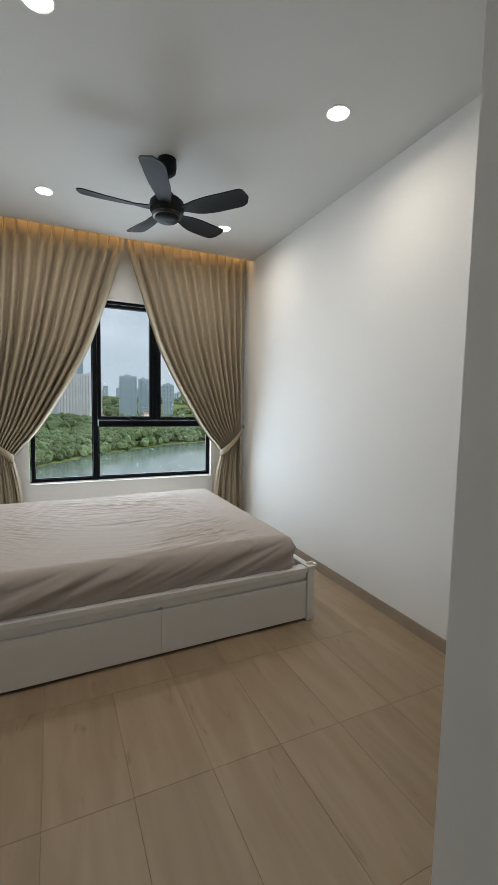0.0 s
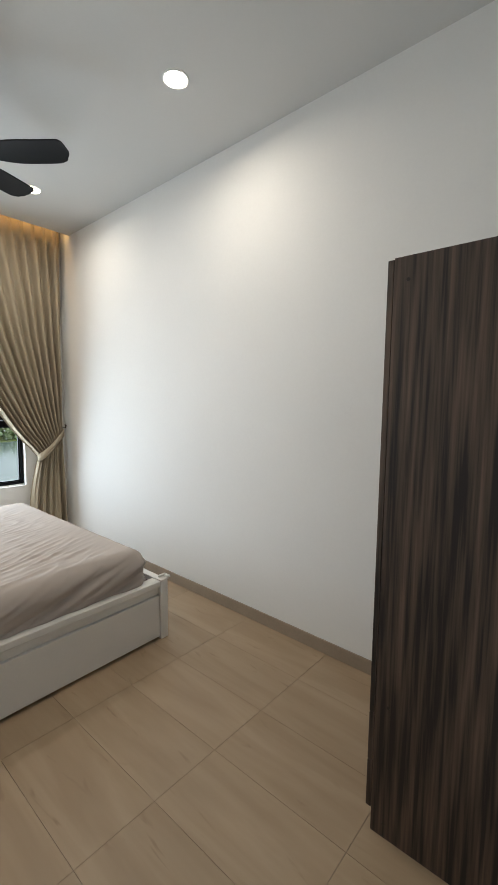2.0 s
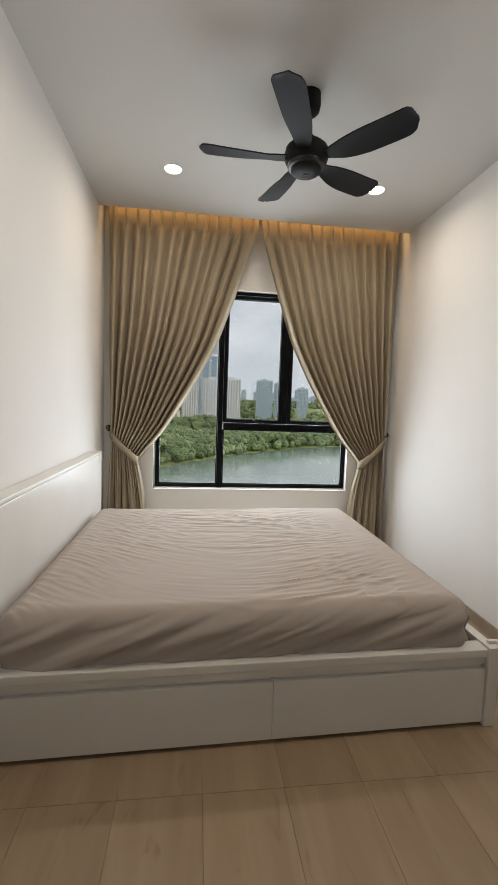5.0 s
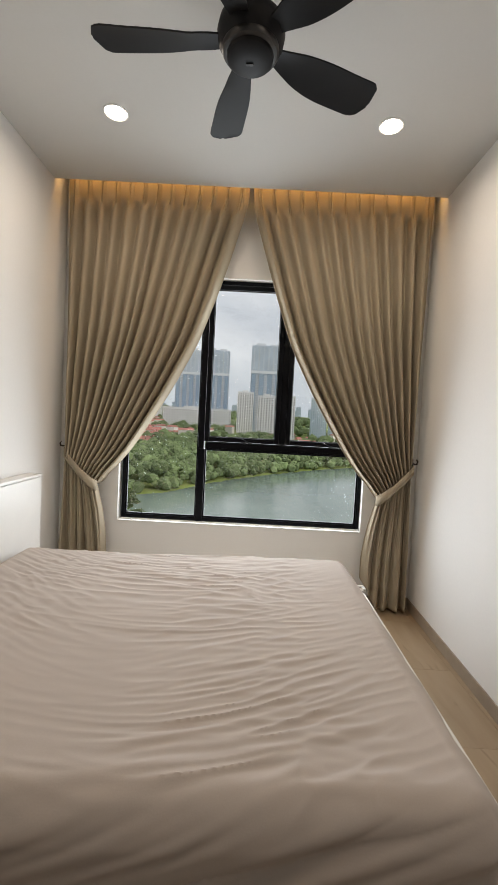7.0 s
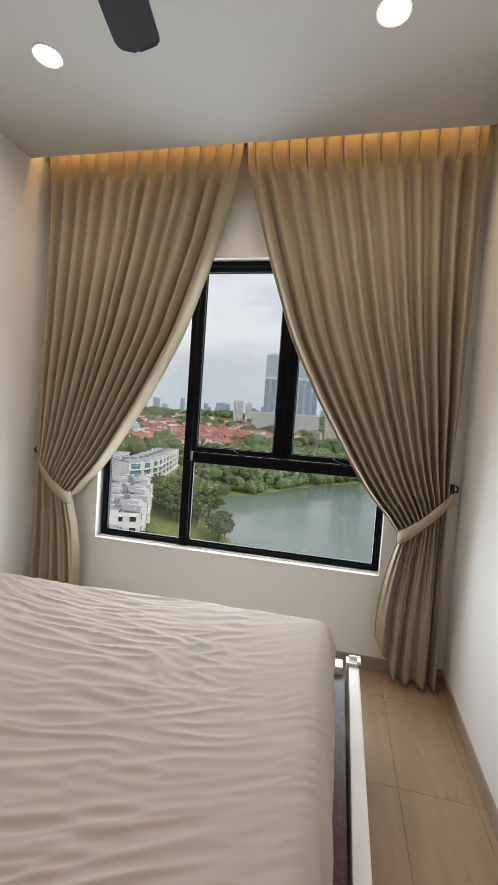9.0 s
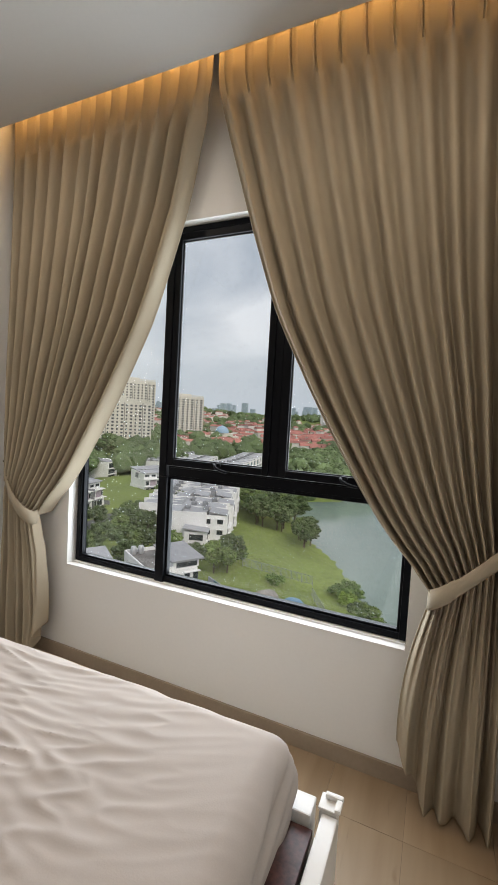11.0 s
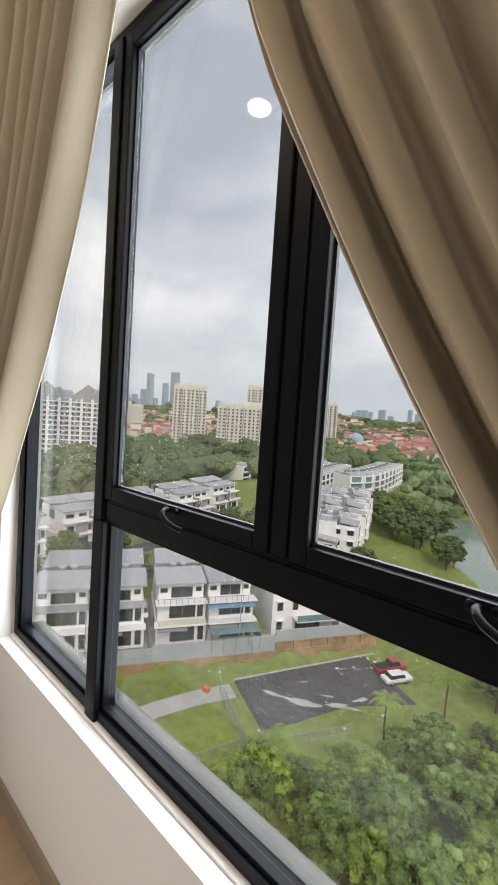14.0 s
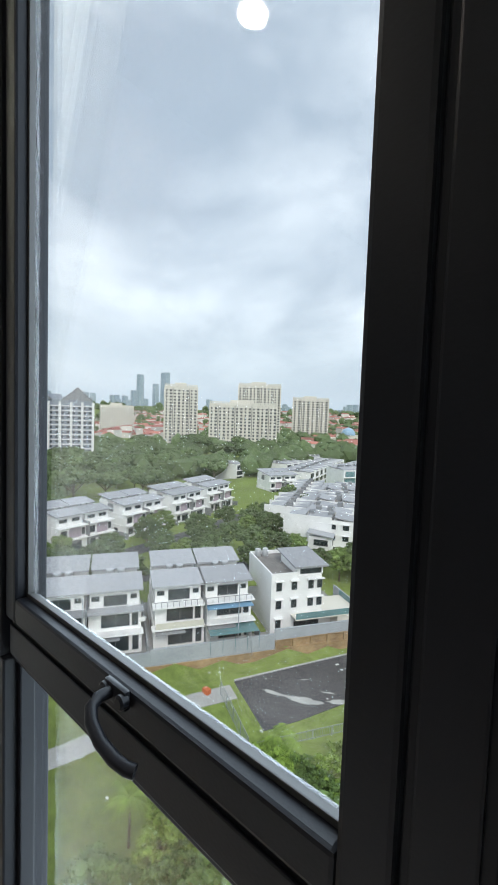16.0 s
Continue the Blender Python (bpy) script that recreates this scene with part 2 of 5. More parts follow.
# ---- building blocks ----
def box(bm, x0, x1, y0, y1, z0, z1, bevel=0.0, seg=2):
    vs = [bm.verts.new((x, y, z)) for z in (z0, z1) for y in (y0, y1) for x in (x0, x1)]
    fs = [bm.faces.new([vs[i] for i in f]) for f in ((0, 2, 3, 1), (4, 5, 7, 6), (0, 1, 5, 4), (2, 6, 7, 3), (0, 4, 6, 2), (1, 3, 7, 5))]
    if bevel:
        es = list({e for f in fs for e in f.edges})
        bmesh.ops.bevel(bm, geom=es, offset=bevel, segments=seg, profile=0.6, affect="EDGES")
    return bm


def boxes(*specs, bevel=0.0):
    bm = bmesh.new()
    for s in specs:
        box(bm, *s, bevel=bevel)
    return bm


def cyl(bm, x, y, z0, z1, r0, r1=None, n=24):
    m = Matrix.Translation((x, y, (z0 + z1) / 2))
    bmesh.ops.create_cone(bm, cap_ends=True, segments=n, radius1=r0, radius2=r0 if r1 is None else r1, depth=z1 - z0, matrix=m)
    return bm


def lathe(profile, n=32):
    """A turned solid about z from (radius, height) pairs."""
    bm = bmesh.new()
    rings = [[bm.verts.new((r * math.cos(2 * math.pi * i / n), r * math.sin(2 * math.pi * i / n), z)) for i in range(n)] for r, z in profile]
    for a, b in zip(rings, rings[1:]):
        for i in range(n):
            bm.faces.new((a[i], a[(i + 1) % n], b[(i + 1) % n], b[i]))
    bm.faces.new(rings[0][::-1])
    bm.faces.new(rings[-1])
    bmesh.ops.recalc_face_normals(bm, faces=bm.faces)
    return bm


def tube(points, r, n=10):
    """A round bar along points."""
    bm = bmesh.new()
    pts = [Vector(p) for p in points]
    rings = []
    for i, p in enumerate(pts):
        d = (pts[min(i + 1, len(pts) - 1)] - pts[max(i - 1, 0)]).normalized()
        side = d.cross(Vector((0, 0, 1)) if abs(d.z) < 0.9 else Vector((1, 0, 0))).normalized()
        up = side.cross(d)
        rings.append([bm.verts.new(p + (side * math.cos(2 * math.pi * k / n) + up * math.sin(2 * math.pi * k / n)) * r) for k in range(n)])
    for a, b in zip(rings, rings[1:]):
        for k in range(n):
            bm.faces.new((a[k], a[(k + 1) % n], b[(k + 1) % n], b[k]))
    bm.faces.new(rings[0][::-1])
    bm.faces.new(rings[-1])
    bmesh.ops.recalc_face_normals(bm, faces=bm.faces)
    return bm


def mesh_of(name, bm, material, smooth=False):
    me = bpy.data.meshes.new(name)
    bm.to_mesh(me)
    bm.free()
    me.materials.append(material)
    if smooth:
        me.shade_smooth()
        me.set_sharp_from_angle(angle=radians(38))
    return me


def part(name, bm, material, parent, label="", smooth=False, at=None):
    ob = new(name, mesh_of(name, bm, material, smooth))
    ob.parent = parent
    if at is not None:
        ob.matrix_basis = at
    return tagged(ob, label=label)


def thing(name, label, category, at=(0, 0, 0), group=""):
    ob = new(name)
    ob.location = at
    ob.empty_display_size = 0.1
    return tagged(ob, label=label, category=category, group=group)


def solo(name, bm, material, label="", category="", group="", kind="", smooth=False):
    return tagged(new(name, mesh_of(name, bm, material, smooth)), label, category, group, kind)


def frame_box(bm, x0, x1, z0, z1, w, y0, y1, bevel=0.0):
    """Four bars round an opening in the x-z plane, w wide, butted end to end."""
    box(bm, x0, x0 + w, y0, y1, z0, z1, bevel)
    box(bm, x1 - w, x1, y0, y1, z0, z1, bevel)
    box(bm, x0 + w, x1 - w, y0, y1, z0, z0 + w, bevel)
    box(bm, x0 + w, x1 - w, y0, y1, z1 - w, z1, bevel)
    return bm


# ---- the room ----
OX0, OX1, OZ0, OZ1 = 0.460, 2.378, 0.575, 2.488      # window opening
T = 0.2
TW = 0.135                               # thickness round the window
S = "structure"
solo("wall_north", boxes((-T, OX0, 0, TW, -0.1, 3.35), (OX1, W + T, 0, TW, -0.1, 3.35), (OX0, OX1, 0, TW, -0.1, OZ0), (OX0, OX1, 0, TW, OZ1, 3.35)), M_WALL, "white painted wall with a deep window opening", kind=S)
solo("wall_west", boxes((-T, 0, -6.2, 0, -0.1, 3.35)), M_WALL, "plain white painted side wall behind the bed", kind=S)
def slanted(bm):
    """The east side leans in by 18 mm a metre towards the door."""
    for v in bm.verts:
        v.co.x += 0.018 * v.co.y - 0.005
    return bm


solo("wall_east", slanted(boxes((W, W + T, -6.2, 0, -0.1, 3.35))), M_WALL, "plain white painted side wall", kind=S)
solo("wall_south", boxes((1.092, W, -6.0, BACK, 0, H)), M_WALL, "white painted wall beside the doorway", kind=S)
solo("wall_passage", boxes((0, W, -6.2, -6.0, 0, H)), M_WALL, "white painted wall closing the passage", kind=S)
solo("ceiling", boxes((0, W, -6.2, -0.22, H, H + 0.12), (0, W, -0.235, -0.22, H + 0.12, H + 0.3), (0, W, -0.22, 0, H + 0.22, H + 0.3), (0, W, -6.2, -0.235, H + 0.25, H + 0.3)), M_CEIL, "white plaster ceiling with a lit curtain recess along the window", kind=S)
floor = solo("floor", boxes((-T, W + T, -6.2, TW, -0.16, -0.006)), M_GROUT, "dark grout bed under beige rectangular floor tiles", kind=S)
for nm, dims in (("baseboard_east", (W - 0.01, W, BACK, -0.012, 0.0, 0.078)), ("baseboard_north", (0, W, -0.012, 0, 0.0, 0.078)), ("baseboard_west", (0, 0.01, -6.0, -0.012, 0.0, 0.078))):
    solo(nm, slanted(boxes(dims, bevel=0.0015)) if nm == "baseboard_east" else boxes(dims, bevel=0.0015), M_SKIRT, "beige-brown tile skirting strip along the wall", kind=S)

# ---- window ----
win = tagged(new("window_1"), "black aluminium window with one fixed side light, two casements and a fixed lower pane, closed", kind=S)
FX0, FX1, FZ0, FZ1 = 0.475, 2.375, 0.592, 2.485
Y0, Y1 = 0.052, 0.108
bm = frame_box(bmesh.new(), FX0, FX1, FZ0, FZ1, 0.028, Y0, Y1, 0.002)
part("window_frame", bm, M_BLACK, win, "black powder-coated outer frame")
part("mullion", boxes((1.068, 1.122, Y0 - 0.010, Y1 + 0.002, 0.574, 1.170), (1.068, 1.112, Y0 - 0.010, Y1 + 0.002, 1.170, FZ1 - 0.030), bevel=0.003), M_BLACK, win, "black full-height mullion")
part("transom", boxes((1.126, FX1 - 0.030, Y0 - 0.002, Y0 + 0.0015, 1.180, 1.224), (1.124, FX1 - 0.030, Y0 + 0.002, Y1 - 0.002, 1.170, 1.231), bevel=0.002), M_BLACK, win)
part("middle_mullion", boxes((1.7095, 1.7445, Y0 - 0.002, Y0 + 0.0015, 1.236, FZ1 - 0.034), (1.7025, 1.7525, Y0 + 0.0025, Y1 - 0.002, 1.233, FZ1 - 0.030), bevel=0.002), M_BLACK, win)
part("window_sill", boxes((OX0 + 0.002, OX1 - 0.002, -0.004, Y0 - 0.016, OZ0 - 0.001, OZ0 + 0.006), (FX0, FX1, Y0 - 0.014, Y1, OZ0 + 0.001, FZ0 - 0.003), bevel=0.001), M_WALL, win, "white plastered sill")
for a, b in ((1.114, 1.702), (1.753, 2.345)):
    s = part("sash", frame_box(bmesh.new(), a, b, 1.233, 2.453, 0.036, Y0 - 0.004, Y0 + 0.030, 0.004), M_BLACK, win, "black casement sash with rounded inner lip")
    bm = frame_box(bmesh.new(), a + 0.0355, b - 0.0355, 1.2685, 2.4175, 0.006, Y0 + 0.012, Y0 + 0.021, 0.001)
    part("gasket", bm, M_GASKET, s)
    g = part("pane", boxes((a + 0.037, b - 0.037, Y0 + 0.022, Y0 + 0.028, 1.270, 2.416)), M_GLASS, s, "clear sash glass")
    g.visible_shadow = False
    hx0 = a + 0.303
    h = part("handle", tube([(hx0, Y0 - 0.010, 1.262), (hx0, Y0 - 0.024, 1.262), (hx0 + 0.004, Y0 - 0.034, 1.259), (hx0 + 0.014, Y0 - 0.039, 1.252), (hx0 + 0.032, Y0 - 0.040, 1.243), (hx0 + 0.052, Y0 - 0.038, 1.237), (hx0 + 0.066, Y0 - 0.034, 1.234), (hx0 + 0.072, Y0 - 0.030, 1.233)], 0.0062, 14), M_BLACK, s, "black curved casement handle", smooth=True)
    bm = boxes((hx0 - 0.012, hx0 + 0.026, Y0 - 0.012, Y0 - 0.0045, 1.252, 1.272), bevel=0.003)
    part("handle_plate", bm, M_BLACK, h, smooth=True)
    for dx in (-0.008, 0.022):
        k = part("screw_boss", lathe([(0.0001, 0.0), (0.0075, 0.0), (0.0075, 0.007), (0.005, 0.009), (0.0001, 0.009)], 20), M_BLACK, h, smooth=True)
        k.matrix_basis = pose(hx0 + dx, Y0 - 0.008, 1.262, 90)
for x0, x1, z0, z1 in ((0.503, 1.068, 0.620, 2.457), (1.122, 2.347, 0.620, 1.170)):
    g = part("pane", boxes((x0 - 0.004, x1 + 0.004, 0.085, 0.091, z0 - 0.004, z1 + 0.004)), M_GLASS, win, "clear fixed glass")
    g.visible_shadow = False
    part("glazing_bead", frame_box(bmesh.new(), x0 + 0.0005, x1 - 0.0005, z0 + 0.0005, z1 - 0.0005, 0.011, 0.062, 0.084, 0.002), M_BLACK, win)

solo("outer_ledge", boxes((OX0, OX1, Y1 + 0.006, TW + 0.03, 0.576, 0.600)), M_LEDGE, "weathered pale concrete ledge outside the window", kind=S)

# ---- downlights and cove ----
down = thing("downlight", "round recessed white downlight, switched on, flush in the ceiling", "downlight", (LAMPS[0][0], LAMPS[0][1], H), "downlights in the ceiling")
part("trim_ring", lathe([(0.054, -0.002), (0.064, -0.006), (0.067, -0.003), (0.067, 0.0), (0.054, 0.0)], 40), M_TRIM, down, "white ring", smooth=True)
part("diffuser", cyl(bmesh.new(), 0, 0, -0.0075, -0.0025, 0.0535, n=40), M_LAMP, down, "glowing warm-white disc")
for x, y in LAMPS[1:]:
    copy_thing(down, Matrix.Translation((x, y, H)))
cove = solo("led_strip", boxes((0.02, W - 0.02, -0.218, -0.212, 3.20, 3.21)), M_LED, "warm orange light strip hidden in the curtain recess", "led strip")

# ---- curtains ----
def lerp_table(tab, x):
    for (a, fa), (b, fb) in zip(tab, tab[1:]):
        if x <= b:
            k = (x - a) / (b - a)
            return fa + (fb - fa) * k
    return tab[-1][1]


C = W / 2
INNER = [(0.0, 0.012), (0.03, 0.015), (0.1, 0.06), (0.32, 0.215), (0.5, 0.355), (0.67, 0.55), (0.75, 0.655), (0.85, 0.79), (0.93, 0.915), (1.0, 1.075)]
OUTER = [(0.0, 1.335), (0.7, 1.325), (1.0, 1.30)]
ZT = 3.16


def smooth_table(tab, x, w=0.04):
    return (lerp_table(tab, max(tab[0][0], x - w)) + 2 * lerp_table(tab, x) + lerp_table(tab, min(tab[-1][0], x + w))) / 4


def smoothstep(x, a, b):
    k = max(0.0, min(1.0, (x - a) / (b - a)))
    return k * k * (3 - 2 * k)


def curtain(name, sign, seed):
    c = thing(name, "beige full-length pinch-pleated curtain tied back beside the window", "curtain", (C + sign * 0.7, -0.12, ZT), "pair of curtains at the window")
    rnd = random.Random(seed)
    n_f, per, nu_extra = 13, 20, 0
    nu, nv_up, nv_dn = n_f * per, 84, 44
    ph = [rnd.uniform(-0.16, 0.16) for _ in range(n_f + 2)]
    am = [rnd.uniform(0.65, 1.3) for _ in range(n_f + 2)]
    bm = bmesh.new()
    rows = []
    for j in range(nv_up + nv_dn + 1):
        row = []
        for i in range(nu + 1):
            u = i / nu                     # 0 outer edge, 1 inner edge
            f = u * n_f
            k = int(min(f, n_f - 1e-6))
            fr = f - k
            amp = am[k] * (1 - fr) + am[k + 1] * fr
            off = ph[k] * (1 - fr) + ph[k + 1] * fr
            wave = math.cos(2 * math.pi * (f + off))
            sharp = math.copysign(abs(wave) ** 0.8, wave)
            zw = 0.885 + (1 - u) * 0.20     # the tie rises to its hook
            if j <= nv_up:
                v = j / nv_up
                z = ZT + (zw - ZT) * v
                vt = max(0.0, (v - 0.0396) / 0.9604)
                xi, xo = smooth_table(INNER, vt), lerp_table(OUTER, vt)
                # the folds nearest the window sag more
                x = xo + (xi - xo) * u
                x += 0.018 * math.sin(math.pi * v) * math.sin(7 * u + seed) * (1 - abs(2 * u - 1))
                head = 1 - smoothstep(v, 0.082, 0.12)
                pinch = math.exp(-((fr - 0.5) / 0.09) ** 2) - 0.55 * math.exp(-((fr - 0.5) / 0.035) ** 2)
                a = 0.028 + 0.012 * smoothstep(v, 0.2, 0.7)
                y = (1 - head) * (a * amp * sharp) + head * (-0.050 * pinch + 0.010)
                y += 0.006 * noise.noise((u * 9, v * 4, seed)) * (1 - head)
                if sign < 0:
                    y += 0.06 * u * u * smoothstep(v, 0.08, 0.3)
                squeeze = max(0.0, (v - 0.8) / 0.2)
                y -= 0.018 * squeeze * math.sin(math.pi * min(1, max(0, u)))
            else:
                v = (j - nv_up) / nv_dn
                zh = 0.022 + 0.22 * max(0.0, (u - 0.62) / 0.38) ** 1.2
                z = zw + (zh - zw) * v
                sp = 1 - (1 - v) ** 1.7
                xi = 1.075 - 0.095 * sp - 0.012 * math.sin(math.pi * v)
                xo = 1.30 + 0.035 * sp
                x = xo + (xi - xo) * u
                a = 0.020 + 0.012 * sp
                y = a * amp * ((0.9 - 0.75 * sp) * wave + (0.4 + 0.8 * sp) * math.cos(2 * math.pi * (f * 0.36 + 0.3 + 0.1 * math.sin(f)))) - 0.018 * (1 - sp) * math.sin(math.pi * u) + 0.008 * noise.noise((u * 6, v * 5, seed + 3))
                x += 0.010 * math.sin(11 * u + seed) * sp
            row.append(bm.verts.new((C + sign * x - c.location.x, y, z - ZT)))
        rows.append(row)
    for a, b in zip(rows, rows[1:]):
        for i in range(nu):
            bm.faces.new((a[i], a[i + 1], b[i + 1], b[i]))
    cloth = part("curtain_panel", bm, M_CURTAIN, c, smooth=True)
    so = cloth.modifiers.new("thickness", "SOLIDIFY")
    so.thickness = 0.004
    # tie band, looped round the gathered cloth up to its hook
    bm = bmesh.new()
    n = 40
    ring = []
    for i in range(n):
        a = 2 * math.pi * i / n
        ex, ey = math.cos(a), math.sin(a)
        x = 1.185 + 0.128 * ex
        y = -0.012 + 0.062 * ey * (1 - 0.35 * ex)
        tilt = (x - 1.06) * 0.95
        w = 0.033 if ex > -0.4 else 0.040
        ring.append([bm.verts.new((C + sign * x - c.location.x, y, 0.868 + tilt + s * w - ZT)) for s in (1, 0, -1)])
    for i in range(n):
        p, q = ring[i], ring[(i + 1) % n]
        for k in range(2):
            bm.faces.new((p[k], q[k], q[k + 1], p[k + 1]))
    band = part("tie_band", bm, M_CURTAIN, c, "beige fabric tie-back", smooth=True)
    so = band.modifiers.new("thickness", "SOLIDIFY")
    so.thickness = 0.006
    hk = thing("tieback_hook", "small dark bronze curtain hook fixed to the window wall", "hook", (C + sign * 1.345, -0.012, 1.15), "tieback hooks")
    part("back_plate", boxes((-0.012, 0.012, 0.0, 0.012, -0.03, 0.03), bevel=0.003), M_HOOK, hk)
    part("hook_arm", tube([(0, 0, 0.0), (0, -0.06, -0.005), (0, -0.10, 0.0), (0, -0.115, 0.02), (-sign * 0.01, -0.11, 0.035)], 0.006), M_HOOK, hk, smooth=True)
    return c


curtain("curtain", -1, 3)
curtain("curtain", 1, 11)
track = thing("curtain_track", "slim white ceiling track inside the curtain recess", "curtain track", (C, -0.12, ZT))
part("rail", boxes((-C + 0.02, C - 0.02, -0.012, 0.012, 0.004, 0.11)), M_TRIM, track)

# ---- bed ----
BX0, BX1, BY0, BY1 = 0.10, 2.232, -2.497, -0.655
SKEW = 0.008
SLANT = 0.027                           # the bed stands a little askew
bed = thing("bed", "white lacquered double bed frame with side drawers against the wall", "bed", (0, 0, 0))
bm = bmesh.new()
box(bm, 0.002, 0.085, BY0 - 0.01, -0.46, 0.0, 0.963, 0.006)
box(bm, 0.002, 0.088, BY0 - 0.012, -0.458, 0.966, 0.985, 0.004)
part("headboard", bm, M_WHITE, bed, "plain white panel headboard with a cap rail")
bm = bmesh.new()
box(bm, BX0 + 0.002, BX1 - 0.052, BY0 + 0.006, BY0 + 0.085, 0.325, 0.362, 0.005)
box(bm, BX0 + 0.002, BX1 - 0.052, BY0 + 0.022, BY0 + 0.04, 0.285, 0.325, 0.0)
part("side_rail", bm, M_WHITE, bed, "white long rail")
bm = bmesh.new()
box(bm, BX0 + 0.002, BX1 - 0.052, BY1 - 0.085, BY1 - 0.012, 0.10, 0.362, 0.005)
part("side_rail", bm, M_WHITE, bed)
bm = bmesh.new()
box(bm, BX1 - 0.040, BX1 + 0.008, BY0 + 0.054, BY1 - 0.054, 0.05, 0.358, 0.005)
for q in bm.verts:
    q.co.x += SKEW * (q.co.y - BY0)
part("foot_rail", bm, M_WHITE, bed, "white foot rail")
for y in (BY0, BY1 - 0.07):
    bm = bmesh.new()
    y2 = y if y == BY0 else y + 0.02
    box(bm, BX1 - 0.050, BX1 + 0.002, y2, y2 + 0.05, 0.0, 0.362, 0.005)
    for q in bm.verts:
        q.co.x += SKEW * (q.co.y - BY0)
    s2 = SKEW * (y2 - BY0)
    box(bm, BX1 - 0.053 + s2, BX1 + 0.006 + s2, y2 - 0.004, y2 + 0.054, 0.364, 0.372, 0.003)
    box(bm, BX1 - 0.040 + s2, BX1 + 0.014 + s2, y2 + 0.030, y2 + 0.046, 0.374, 0.388, 0.005)
    box(bm, BX1 - 0.004 + s2, BX1 + 0.014 + s2, y2 - 0.012, y2 + 0.028, 0.374, 0.388, 0.005)
    part("corner_post", bm, M_WHITE, bed, "square white corner post with a small cap")
part("plinth", boxes((BX0 + 0.01, BX1 - 0.09, BY0 + 0.06, BY1 - 0.09, 0.002, 0.045)), M_DARKEDGE, bed)
part("slat_board", boxes((BX0 + 0.002, BX1 - 0.042, BY0 + 0.09, BY1 - 0.09, 0.305, 0.33), bevel=0.002), M_REDWOOD, bed, "red-brown board under the mattress")
for x0, x1 in ((BX0 + 0.012, 1.2060), (1.2070, BX1 - 0.054)):
    d = part("drawer", boxes((x0, x1, BY0 + 0.010, BY0 + 0.055, 0.018, 0.272), bevel=0.003), M_WHITE, bed, "white flat drawer front")
    part("groove_lip", boxes((x0 + 0.01, x1 - 0.01, BY0 + 0.030, BY0 + 0.055, 0.273, 0.284)), M_WHITE, d)

for ob in bed.children_recursive:
    if not ob.name.startswith("headboard"):
        for q in ob.data.vertices:
            q.co.y += SLANT * (q.co.x - 0.1)

# ---- mattress with its fitted sheet ----
MX0, MX1, MY0, MY1, MZ0, MZ1 = 0.115, 2.115, -2.440, -0.700, 0.32, 0.572
mattress = thing("mattress", "double mattress in a creased pinkish-beige fitted sheet on the white bed", "mattress", ((MX0 + MX1) / 2, (MY0 + MY1) / 2, MZ0))
bm = bmesh.new()
NX, NY = 400, 340
hx, hy, hz, R = (MX1 - MX0) / 2, (MY1 - MY0) / 2, MZ1 - MZ0, 0.075


def sheet_point(a, b):
    """a, b in -1..1 over the unfolded sheet: the flat top, then the rounded edge, then the sides."""
    ex, ey = hx + hz, hy + hz
    px, py = a * ex, b * ey
    def fold(p, half):
        s, p = math.copysign(1, p), abs(p)
        flat = half - R
        if p <= flat:
            return s * p, 0.0
        arc = R * math.pi / 2
        if p <= flat + arc:
            t = (p - flat) / R
            return s * (flat + R * math.sin(t)), R * (1 - math.cos(t))
        return s * half, R + (p - flat - arc)
    x, dx = fold(px, hx)
    y, dy = fold(py, hy)
    return x, y, dx, dy


